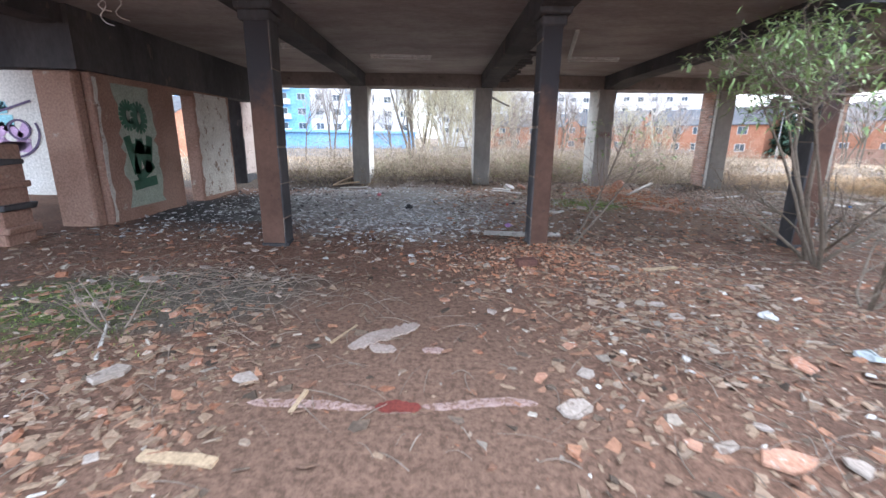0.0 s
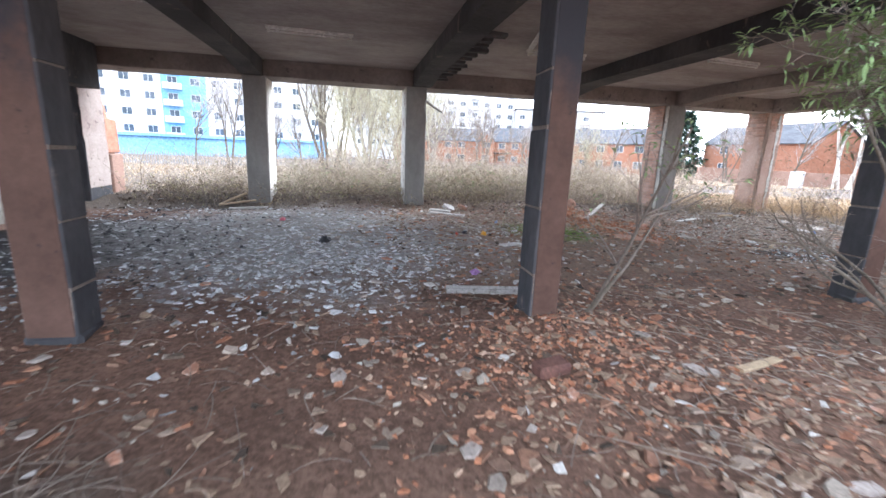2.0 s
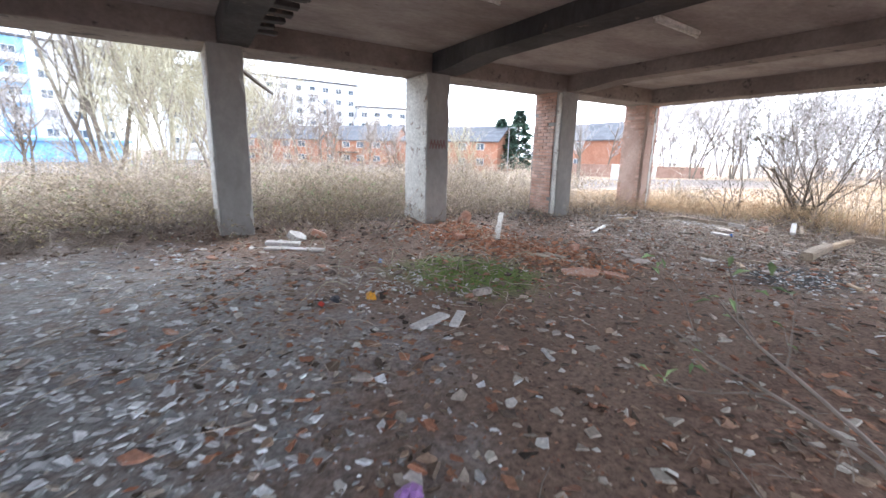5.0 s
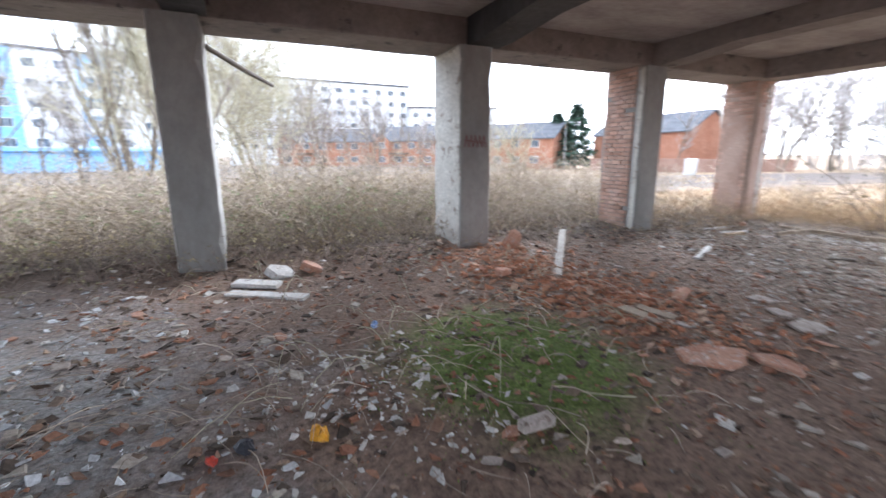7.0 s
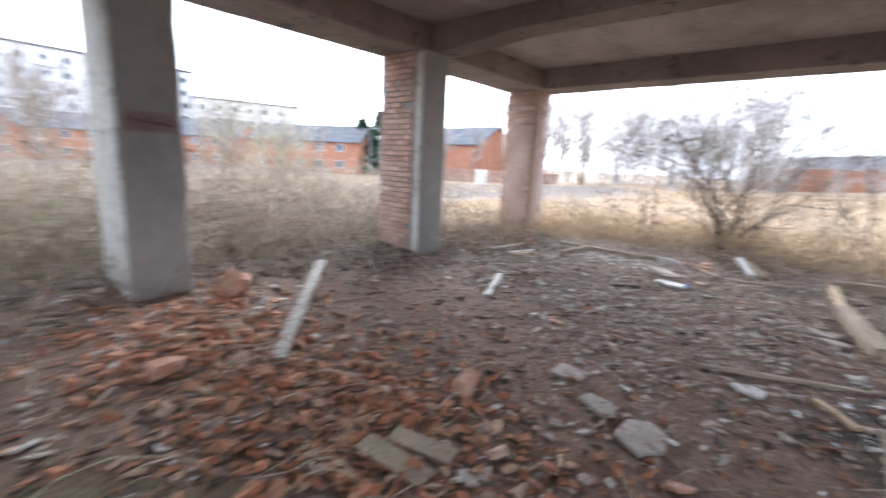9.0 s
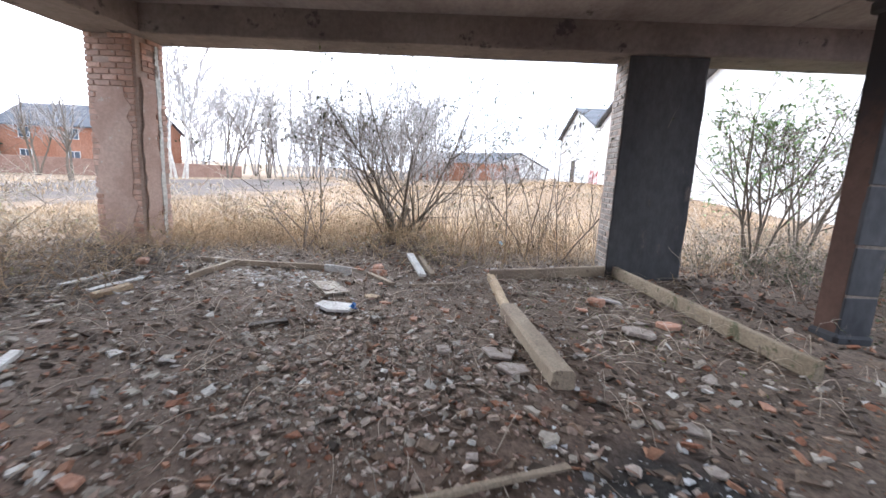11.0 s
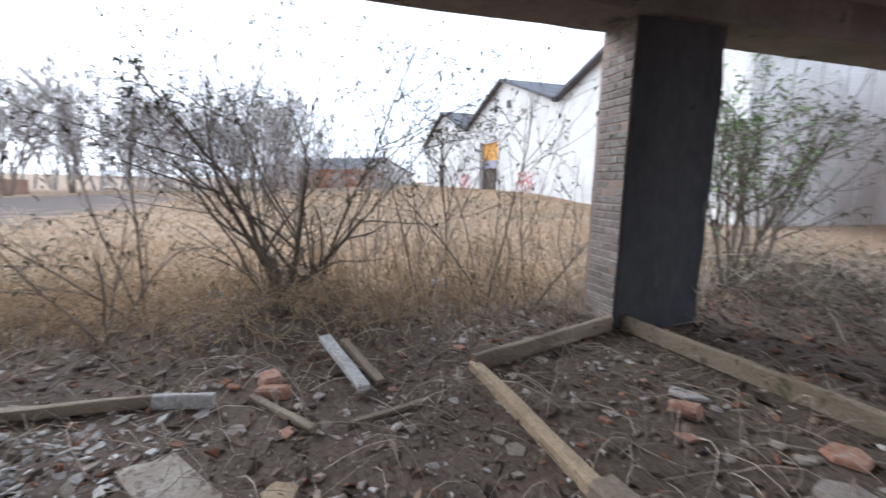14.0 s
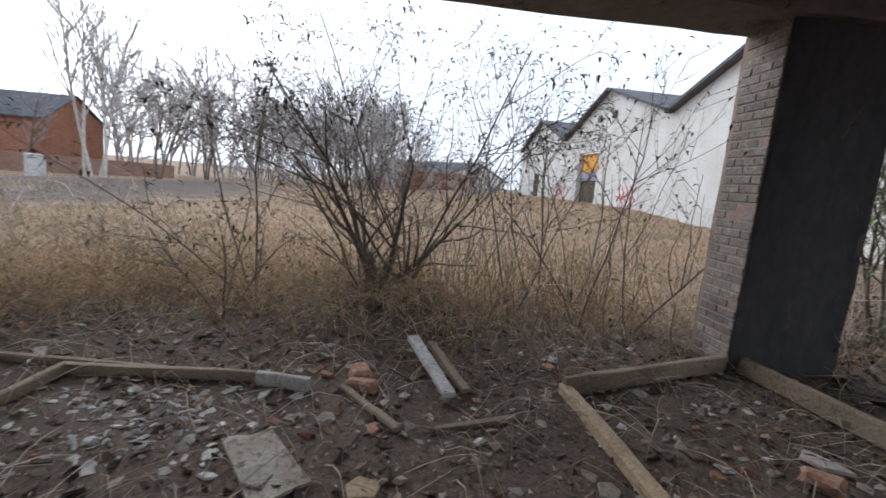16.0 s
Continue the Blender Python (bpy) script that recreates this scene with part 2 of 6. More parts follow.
# ---- mesh helpers ----
class Mesh:
    """Collects vertices and faces of one mesh."""

    def __init__(self):
        self.v, self.f = [], []

    def add(self, verts, faces):
        n = len(self.v)
        self.v.extend(verts)
        self.f.extend([tuple(n + i for i in f) for f in faces])
        return self

    def box(self, x0, x1, y0, y1, z0, z1, bevel=0.012, wear=0.0, m=None):
        """A box with chamfered edges, its corners knocked about by wear."""
        b = min(bevel, (x1 - x0) / 3, (y1 - y0) / 3, (z1 - z0) / 3)
        verts, index = [], {}
        for i, x in enumerate((x0, x1)):
            for j, y in enumerate((y0, y1)):
                for k, z in enumerate((z0, z1)):
                    jog = [rng.uniform(-wear, wear) for _ in range(3)] if wear else (0, 0, 0)
                    sx, sy, sz = (b if i == 0 else -b), (b if j == 0 else -b), (b if k == 0 else -b)
                    for ax in range(3):
                        p = [x, y, z]
                        for o, s in zip(range(3), (sx, sy, sz)):
                            if o != ax:
                                p[o] += s
                        # the corner point on the face whose normal is ax
                        index[i, j, k, ax] = len(verts)
                        verts.append((p[0] + jog[0], p[1] + jog[1], p[2] + jog[2]))
        faces = []
        ix = index
        for s in (0, 1):
            q = [ix[s, 0, 0, 0], ix[s, 1, 0, 0], ix[s, 1, 1, 0], ix[s, 0, 1, 0]]
            faces.append(q if s else q[::-1])
            q = [ix[0, s, 0, 1], ix[1, s, 0, 1], ix[1, s, 1, 1], ix[0, s, 1, 1]]
            faces.append(q[::-1] if s else q)
            q = [ix[0, 0, s, 2], ix[1, 0, s, 2], ix[1, 1, s, 2], ix[0, 1, s, 2]]
            faces.append(q if s else q[::-1])
        for a in (0, 1):
            for c in (0, 1):
                faces.append([ix[0, a, c, 1], ix[1, a, c, 1], ix[1, a, c, 2], ix[0, a, c, 2]])
                faces.append([ix[a, 0, c, 0], ix[a, 1, c, 0], ix[a, 1, c, 2], ix[a, 0, c, 2]])
                faces.append([ix[a, c, 0, 0], ix[a, c, 1, 0], ix[a, c, 1, 1], ix[a, c, 0, 1]])
        for i in (0, 1):
            for j in (0, 1):
                for k in (0, 1):
                    faces.append([ix[i, j, k, 0], ix[i, j, k, 1], ix[i, j, k, 2]])
        if m is not None:
            verts = [tuple(m @ Vector(p)) for p in verts]
        return self.add(verts, faces)

    def tube(self, pts, radii, n=5):
        """A tapered tube along pts."""
        verts, faces = [], []
        count = len(pts)
        for i, p in enumerate(pts):
            d = (pts[min(i + 1, count - 1)] - pts[max(i - 1, 0)])
            if d.length < 1e-9:
                d = Vector((0, 0, 1))
            d.normalize()
            side = d.cross(Vector((0.13, 0.31, 0.94)) if abs(d.z) < 0.9 else Vector((1, 0.1, 0))).normalized()
            up = d.cross(side)
            for k in range(n):
                a = 2 * math.pi * k / n
                verts.append(tuple(p + (side * math.cos(a) + up * math.sin(a)) * radii[i]))
        for i in range(count - 1):
            for k in range(n):
                faces.append((i * n + k, i * n + (k + 1) % n, (i + 1) * n + (k + 1) % n, (i + 1) * n + k))
        if n > 3:
            faces.append(tuple(range(n))[::-1])
            faces.append(tuple((count - 1) * n + k for k in range(n)))
        return self.add(verts, faces)

    def prism(self, outline, z0, z1, m=None):
        """A flat piece with the outline given in x and y."""
        n = len(outline)
        verts = [(x, y, z0) for x, y in outline] + [(x, y, z1) for x, y in outline]
        faces = [tuple(range(n))[::-1], tuple(range(n, 2 * n))] + [(i, (i + 1) % n, n + (i + 1) % n, n + i) for i in range(n)]
        if m is not None:
            verts = [tuple(m @ Vector(p)) for p in verts]
        return self.add(verts, faces)

    def leaf(self, p, d, length, width, up):
        """A folded lance-shaped leaf from p along d."""
        s = d.cross(up)
        if s.length < 1e-6:
            s = Vector((1, 0, 0))
        s.normalize()
        mid, tip = p + d * length * 0.45, p + d * length + Vector((0, 0, -0.15 * length))
        lift = up * width * 0.3
        return self.add([tuple(p), tuple(mid + s * width / 2 + lift), tuple(tip), tuple(mid - s * width / 2 + lift), tuple(mid)], [(0, 1, 4), (1, 2, 4), (4, 2, 3), (0, 4, 3)])

    def data(self, name, material, smooth=False):
        me = bpy.data.meshes.new(name)
        me.from_pydata(self.v, [], self.f)
        me.materials.append(material)
        if smooth:
            me.polygons.foreach_set("use_smooth", [True] * len(me.polygons))
        if len(self.f) < 60000:
            b = bmesh.new()
            b.from_mesh(me)
            bmesh.ops.recalc_face_normals(b, faces=b.faces)
            b.to_mesh(me)
            b.free()
        return me


def thing(name, mesh, material, label="", category="", group="", kind="", smooth=False, at=None):
    ob = new(name, mesh.data(name, material, smooth))
    if at is not None:
        ob.matrix_world = at
    return tagged(ob, label, category, group, kind)


def base(name, m, label, category, group="", kind=""):
    ob = new(name)
    ob.matrix_world = m
    return tagged(ob, label, category, group, kind)


def part(name, mesh, material, parent, label="", smooth=False):
    ob = new(name, mesh.data(name, material, smooth) if isinstance(mesh, Mesh) else mesh)
    ob.parent = parent
    return tagged(ob, label)


def smooth(a, b, x):
    t = min(1.0, max(0.0, (x - a) / (b - a)))
    return t * t * (3 - 2 * t)


def gz(x, y):
    """The height of the ground."""
    z = 0.05 * noise.noise((x * 0.55, y * 0.55, 0.3)) + 0.025 * noise.noise((x * 2.1, y * 2.1, 5.0)) + 0.012 * noise.noise((x * 6.0, y * 6.0, 9.0)) - 0.02
    z += 0.13 * math.exp(-((x - 4.6) ** 2 / 0.9 + (y - 12.3) ** 2 / 0.7))
    z += 0.28 * math.exp(-((x - 12.8) ** 2 / 0.9 + (y - 10.0) ** 2 / 0.6))
    z += (0.1 + 0.12 * smooth(3.5, 0.5, x)) * math.exp(-((y - 13.8) ** 2) / 0.3) * smooth(-7, -5, x) * smooth(12.5, 11, x)
    z -= 1.0 * smooth(17, 55, y)
    z += 0.55 * smooth(18, 32, x) * smooth(14, 2, y)
    z += 0.42 * smooth(12.5, 16.5, x) * smooth(6, 1, y)
    z += 0.07 * math.exp(-((x - 1.25) ** 2 / 0.5 + (y - 5.35) ** 2 / 0.3)) + 0.1 * math.exp(-((x + 2.2) ** 2 / 1.2 + (y - 3.9) ** 2 / 0.12))
    return z


# ---- ground ----
def ground_material():
    m, nodes, links, bs = shader("rubble strewn earth")
    geo = nodes.new("ShaderNodeNewGeometry")
    pos = geo.outputs["Position"]
    wob = node_noise(nodes, links, pos, 0.9, 5)
    grit = node_noise(nodes, links, pos, 26, 8, 0.75)
    mid = node_noise(nodes, links, pos, 5, 6, 0.7)

    def patch(cx, cy, rx, ry, soft=0.5, ragged=1.4):
        sub = nodes.new("ShaderNodeVectorMath")
        sub.operation = "SUBTRACT"
        links.new(pos, sub.inputs[0])
        sub.inputs[1].default_value = (cx, cy, 0)
        mul = nodes.new("ShaderNodeVectorMath")
        mul.operation = "MULTIPLY"
        links.new(sub.outputs[0], mul.inputs[0])
        mul.inputs[1].default_value = (1 / rx, 1 / ry, 0)
        ln = nodes.new("ShaderNodeVectorMath")
        ln.operation = "LENGTH"
        links.new(mul.outputs[0], ln.inputs[0])
        d = node_math(nodes, links, "ADD", ln.outputs["Value"], node_math(nodes, links, "MULTIPLY", node_math(nodes, links, "SUBTRACT", wob, 0.5), ragged))
        return node_range(nodes, links, d, 1 - soft / 2, 1 + soft / 2, 1, 0)

    def both(a, b):
        return node_math(nodes, links, "MULTIPLY", a, b)

    xyz = nodes.new("ShaderNodeSeparateXYZ")
    links.new(pos, xyz.inputs[0])
    wx = node_math(nodes, links, "ADD", xyz.outputs[0], node_math(nodes, links, "MULTIPLY", wob, 3.0))
    wy = node_math(nodes, links, "ADD", xyz.outputs[1], node_math(nodes, links, "MULTIPLY", wob, 2.0))
    col = node_mix(nodes, links, node_range(nodes, links, wob, 0.35, 0.65), (0.2, 0.118, 0.083), (0.14, 0.083, 0.06))
    # dark humus to the east and along the north edge
    col = node_mix(nodes, links, node_range(nodes, links, wx, 6.2, 9.0), col, (0.165, 0.125, 0.097))
    col = node_mix(nodes, links, node_range(nodes, links, wy, 12.6, 14.0), col, (0.105, 0.083, 0.065))
    # rubble soil under the slab, paled to put more light into the bay
    col = node_mix(nodes, links, patch(3.0, 10.2, 6.0, 3.6, 0.6, 1.0), col, (0.22, 0.152, 0.115))
    # a darker strip, burnt corner and ash
    col = node_mix(nodes, links, patch(-2.7, 3.7, 1.7, 0.75, 0.6), col, (0.12, 0.105, 0.085))
    col = node_mix(nodes, links, patch(-4.2, 8.9, 1.7, 2.0), col, (0.06, 0.057, 0.056))
    col = node_mix(nodes, links, both(patch(-1.2, 9.7, 2.8, 2.9, 0.7), node_range(nodes, links, mid, 0.35, 0.6, 0.45, 1.0)), col, (0.325, 0.315, 0.305))
    # bare trodden soil with pale crusts
    col = node_mix(nodes, links, patch(-0.4, 2.4, 1.3, 2.0, 0.6), col, (0.2, 0.125, 0.09))
    col = node_mix(nodes, links, patch(9.0, 10.2, 2.0, 1.7, 0.8), col, (0.185, 0.14, 0.11))
    # burnt spot in the east bay
    col = node_mix(nodes, links, patch(6.9, 8.0, 0.75, 0.6, 0.8), col, (0.05, 0.045, 0.042))
    # moss
    col = node_mix(nodes, links, both(patch(3.35, 10.0, 0.75, 0.85, 0.8), node_range(nodes, links, mid, 0.3, 0.5)), col, (0.15, 0.2, 0.055))
    col = node_mix(nodes, links, both(patch(-3.6, 3.3, 0.9, 0.8, 0.8), node_range(nodes, links, mid, 0.4, 0.6)), col, (0.08, 0.12, 0.03))
    # dead grass outside, then a tarmac yard
    out = node_math(nodes, links, "MAXIMUM", node_range(nodes, links, wx, 14.0, 15.6), node_range(nodes, links, wy, 15.2, 16.6))
    col = node_mix(nodes, links, out, col, (0.29, 0.2, 0.127))
    col = node_mix(nodes, links, both(out, node_range(nodes, links, node_noise(nodes, links, pos, 0.25, 6), 0.52, 0.62)), col, (0.2, 0.15, 0.095))
    # leaf litter under the thicket
    col = node_mix(nodes, links, both(node_range(nodes, links, wy, 15.2, 16.6), node_range(nodes, links, wx, 15.0, 11.0)), col, (0.17, 0.13, 0.095))
    col = node_mix(nodes, links, patch(30, 26, 17, 8.0, 0.6, 2.2), col, (0.125, 0.098, 0.083))
    tone = node_range(nodes, links, grit, 0.25, 0.75, 0.45, 1.5)
    g = nodes.new("ShaderNodeCombineXYZ")
    for k in range(3):
        links.new(tone, g.inputs[k])
    col = node_mix(nodes, links, 1.0, col, g.outputs[0], "MULTIPLY")
    links.new(col, bs.inputs["Base Color"])
    bs.inputs["Roughness"].default_value = 0.95
    bs.inputs["Specular IOR Level"].default_value = 0.2
    b = nodes.new("ShaderNodeBump")
    b.inputs["Strength"].default_value, b.inputs["Distance"].default_value = 0.8, 0.03
    links.new(node_math(nodes, links, "ADD", grit, mid), b.inputs["Height"])
    links.new(b.outputs[0], bs.inputs["Normal"])
    return m


def spaced(lo, hi, step, far):
    a = list(np.arange(lo, hi + 1e-6, step))
    d, p = step, hi
    while p < far:
        d *= 1.25
        p += d
        a.append(p)
    d, p = step, lo
    while p > -far:
        d *= 1.25
        p -= d
        a.insert(0, p)
    return a


xs, ys = spaced(-8, 17, 0.15, 900), spaced(-1, 18, 0.15, 900)
sheet = Mesh()
sheet.v = [(x, y, gz(x, y)) for y in ys for x in xs]
nx = len(xs)
sheet.f = [(j * nx + i, j * nx + i + 1, (j + 1) * nx + i + 1, (j + 1) * nx + i) for j in range(len(ys) - 1) for i in range(nx - 1)]
thing("ground", sheet, ground_material(), "red-brown rubble-strewn earth with ash, moss and dead grass", "ground", kind="structure", smooth=True)

# ---- the building: slab, beams, columns ----
LINTEL, SLAB = 2.87, 3.24
YS, YN, XE = 13.2, 14.13, 12.13
slab = Mesh()
slab.box(-10.5, XE, 5.1, YN, SLAB, 3.6, 0.02)
thing("ceiling", slab, SOFFIT, "smoke-stained concrete soffit with pinkish patches", "ceiling", kind="structure")
# added slab that stays out of view, sized to dim the ground below
shade_slab = Mesh()
shade_slab.box(-10.5, 2.6, 1.2, 5.098, SLAB, 3.6, 0.02)
thing("ceiling_south_added", shade_slab, SOFFIT, "added unseen concrete slab that shades the south ground", "ceiling", kind="structure")
slab2 = Mesh()
slab2.box(9.2, XE, 0.5, 5.098, SLAB, 3.6, 0.02)
thing("ceiling_east", slab2, SOFFIT, "smoke-stained concrete soffit of the wing", "ceiling", kind="structure")


def rough_beam(name, x0, x1, y0, y1, z0, z1, material, label):
    """A beam cast in place, its lower edges chipped."""
    m = Mesh()
    along_x = (x1 - x0) > (y1 - y0)
    length = max(x1 - x0, y1 - y0)
    n = max(2, int(length / 0.35))
    rows = []
    for i in range(n + 1):
        s = i / n
        a, b = rng.uniform(0, 0.022), rng.uniform(0, 0.022)
        da, db = rng.uniform(0.008, 0.03), rng.uniform(0.008, 0.03)
        if along_x:
            x = x0 + (x1 - x0) * s
            ring = [(x, y0, z1), (x, y0, z0 + da), (x, y0 + da, z0 + a * 0.4), (x, y1 - db, z0 + b * 0.4), (x, y1, z0 + db), (x, y1, z1)]
        else:
            y = y0 + (y1 - y0) * s
            ring = [(x0, y, z1), (x0, y, z0 + da), (x0 + da, y, z0 + a * 0.4), (x1 - db, y, z0 + b * 0.4), (x1, y, z0 + db), (x1, y, z1)]
        rows.append(ring)
    verts = [p for r in rows for p in r]
    faces = [(i * 6 + k, i * 6 + (k + 1) % 6, (i + 1) * 6 + (k + 1) % 6, (i + 1) * 6 + k) for i in range(n) for k in range(6)]
    faces += [tuple(range(6)), tuple(n * 6 + k for k in range(6))]
    m.add(verts, faces)
    return thing(name, m, material, label, "beam", kind="structure")


rough_beam("beam_north", -7.2, XE, YS + 0.1, YN, LINTEL, SLAB + 0.01, BEAM, "grey concrete edge beam over the north openings")
rough_beam("beam_east", 11.5, XE + 0.003, 0.5, YS + 0.097, LINTEL, SLAB + 0.01, BEAM, "grey concrete edge beam over the east openings")
COLX = [-6.565, -2.72, 0.93, 4.56, 8.1, 11.56]


def haunch_beam(name, xc, w, material, label, y0=5.2):
    """A cross beam that deepens towards the north column."""
    m = Mesh()
    prof = [(y0, 2.98), (11.9, 2.98), (12.9, 2.72 + 0.16), (YS + 0.1, 2.72 + 0.16), (YS + 0.1, SLAB + 0.01), (y0, SLAB + 0.01)]
    n = len(prof)
    verts = [(xc - w / 2, y, z) for y, z in prof] + [(xc + w / 2, y, z) for y, z in prof]
    faces = [tuple(range(n)), tuple(range(n, 2 * n))] + [(i, (i + 1) % n, n + (i + 1) % n, n + i) for i in range(n)]
    m.add(verts, faces)
    return thing(name, m, material, label, "beam", kind="structure")


haunch_beam("cross_beam_1", -5.75, 0.42, SOOT_SHADE, "soot-black concrete cross beam")
haunch_beam("cross_beam_2", -2.5, 0.42, SOOT_SHADE, "soot-black concrete cross beam with a haunch")
haunch_beam("cross_beam_3", 1.3, 0.42, SOOT_SHADE, "charred cross beam with broken casing")
haunch_beam("cross_beam_4", 4.95, 0.5, SOOT_SHADE, "soot-black concrete cross beam")
haunch_beam("cross_beam_5", 8.5, 0.42, BEAM, "grey concrete cross beam")


def column(label, x0, x1, y0, y1, material, top=LINTEL, zb=-0.3, lean=0.0):
    """A cast column in lifts, with chipped corners."""
    e = base("column", pose((x0 + x1) / 2, (y0 + y1) / 2, 0), label, "column", "columns of the building")
    hx, hy = (x1 - x0) / 2, (y1 - y0) / 2
    m = Mesh()
    rows, n = [], 14
    for i in range(n + 1):
        z = zb + (top - zb) * i / n
        c = [rng.uniform(0.008, 0.03) for _ in range(4)]
        if rng.random() < 0.25:
            c[rng.randrange(4)] += rng.uniform(0.02, 0.05)
        o = rng.uniform(-0.006, 0.006)
        rows += [(-hx + c[0] + o, -hy, z), (hx - c[1] + o, -hy, z), (hx + o, -hy + c[1], z), (hx + o, hy - c[2], z),
                 (hx - c[2] + o, hy, z), (-hx + c[3] + o, hy, z), (-hx + o, hy - c[3], z), (-hx + o, -hy + c[0], z)]
    faces = [(i * 8 + k, i * 8 + (k + 1) % 8, (i + 1) * 8 + (k + 1) % 8, (i + 1) * 8 + k) for i in range(n) for k in range(8)]
    faces += [tuple(range(8)), tuple(n * 8 + k for k in range(8))]
    m.add(rows, faces)
    part("shaft", m, material, e)
    return e


def side_skin(col, face, hx, hy, z0, z1, material, label, name="render_coat"):
    """A ragged coat of paint or plaster on one face of a column: w, e, s or n."""
    m = Mesh()
    n = 16
    half = hy if face in "we" else hx
    left, right = [], []
    for i in range(n + 1):
        z = z0 + (z1 - z0) * i / n
        left.append((-half + rng.uniform(0.0, 0.05), z))
        right.append((half - rng.uniform(0.0, 0.05), z))
    for i in range(n):
        q = [left[i], right[i], right[i + 1], left[i + 1]]
        out = []
        for lift in (-0.01, 0.006):
            for u, z in q:
                out.append({"w": (-hx - lift, u, z), "e": (hx + lift, u, z), "s": (u, -hy - lift, z), "n": (u, hy + lift, z)}[face])
        m.add(out, [(0, 1, 2, 3), (4, 5, 6, 7), (0, 1, 5, 4), (1, 2, 6, 5), (2, 3, 7, 6), (3, 0, 4, 7)])
    part(name, m, material, col, label)


COLMAT = mat("grey column concrete", (0.26, 0.25, 0.235), (0.34, 0.325, 0.3), (0.17, 0.155, 0.14), 1.1, 12, 0.92, 0.12, stretch=(1, 1, 0.6), wear=0.66, grain=0.1)
PEELED = mat("peeling pinkish grey render", (0.36, 0.3, 0.27), (0.28, 0.22, 0.2), (0.16, 0.12, 0.11), 1.6, 20, 0.92, 0.4, wear=0.58, grain=0.16)
NORTH = []
for i, x in enumerate(COLX):
    w = 0.49 if i else 0.62
    if i == 5:
        continue
    c = column("grey concrete column with chipped corners on the north edge", x, x + w, YS, YN - 0.004, COLMAT if i else SOOT_SHADE)
    NORTH.append(c)
    if i == 0:
        side_skin(c, "e", w / 2, 0.46, 0.3, LINTEL - 0.02, PEELED, "peeling pinkish grey render")
    # full white on these sides: peeling paint plus skylight put into the colour
    elif i == 1:
        side_skin(c, "e", w / 2, 0.46, 0.3, LINTEL - 0.02, PLASTER, "flaking white paint, whitened for the skylit side")
    elif i < 4:
        side_skin(c, "w", w / 2, 0.46, 0.05, LINTEL - 0.02, PLASTER, "flaking white paint, whitened for the skylit side")


def post(x0, x1, y0, y1, label, side=-1):
    """A boxed post with pale bands where its casing is cracked."""
    e = base("column", pose((x0 + x1) / 2, (y0 + y1) / 2, 0), label, "column", "posts of the south row")
    hx, hy = (x1 - x0) / 2, (y1 - y0) / 2
    m = Mesh()
    m.box(-hx, hx, -hy, hy, -0.3, SLAB + 0.02, 0.015)
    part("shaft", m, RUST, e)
    dark = Mesh()
    z = -0.05
    while z < 3.1:
        h = rng.uniform(0.4, 0.62)
        xa, xb = sorted((side * (hx + 0.012), side * (hx - 0.03)))
        dark.box(xa, xb, -hy + 0.004, hy, z, min(z + h, 3.2), 0.006, 0.004)
        z += h + rng.uniform(0.015, 0.03)
    part("casing", dark, SOOT_SHADE, e, "black burnt casing boards with pale gaps")
    band = Mesh()
    xa, xb = sorted((side * (hx + 0.004), side * (hx - 0.02)))
    band.box(xa, xb, -hy + 0.006, hy - 0.006, -0.1, 3.15, 0.004)
    part("backing", band, BANDMAT, e)
    cap = Mesh()
    cap.box(-hx - 0.08, hx + 0.08, -hy - 0.08, hy + 0.08, 2.9, 3.06, 0.02, 0.01)
    cap.box(-hx - 0.04, hx + 0.04, -hy - 0.04, hy + 0.04, 2.78, 2.9, 0.02, 0.01)
    part("cap", cap, SOOT_SHADE, e, "charred spreading cap")
    foot = Mesh()
    foot.box(-hx - 0.025, hx + 0.025, -hy - 0.025, hy + 0.025, -0.3, 0.06, 0.03, 0.015)
    part("foot", foot, SOOT_SHADE, e)
    return e


post(-2.46, -2.155, 5.57, 5.86, "brown boxed post with black burnt side under the slab", 1)
post(1.16, 1.4, 5.6, 5.9, "rust-brown boxed post with black burnt side under the slab")
post(4.92, 5.19, 5.8, 6.07, "dark boxed post with pale cracks beside a bare tree")
post(9.5, 9.78, 5.3, 5.58, "dark boxed post with pale cracks in the east bay")
# the unlit west face is coloured black here, the north side stays grey
E1 = column("wide concrete column, black for its shaded face, with a grey north side", 11.6, XE - 0.004, 5.95, 6.95, SOOT_SHADE)
joint = Mesh()
joint.box(-0.24, 0.24, 0.49, 0.505, -0.1, LINTEL - 0.01, 0.002)
part("mortar", joint, MORTAR, E1)
F5 = column("brick corner column with peeling render", COLX[5], XE - 0.004, 13.43, YN - 0.006, MORTAR)
# ---- west wall ----
WW = Mesh()
WW.box(-5.78, -5.5, 7.0, 9.14, -0.3, 2.37, 0.02)
WW.box(-5.78, -5.5, 9.14, 9.86, 2.25, 2.36, 0.02)
WW.box(-5.78, -5.5, 9.86, 11.5, -0.3, 2.37, 0.02)
thing("wall_west", WW, BROWNWALL, "brown rendered wall with flaking plaster and a narrow opening", "wall", kind="structure")
pier = Mesh()
pier.box(-6.2, -5.6, 6.8, 6.998, -0.3, 2.37, 0.03, 0.02)
thing("wall_pier", pier, BROWNWALL, "brown rendered wall pier with a pale broken edge", "wall", kind="structure")
rough_beam("lintel_west", -10.5, -5.842, 6.76, 6.99, 2.36, SLAB + 0.004, SOOT_SHADE, "soot-black lintel over the open bay to the west")
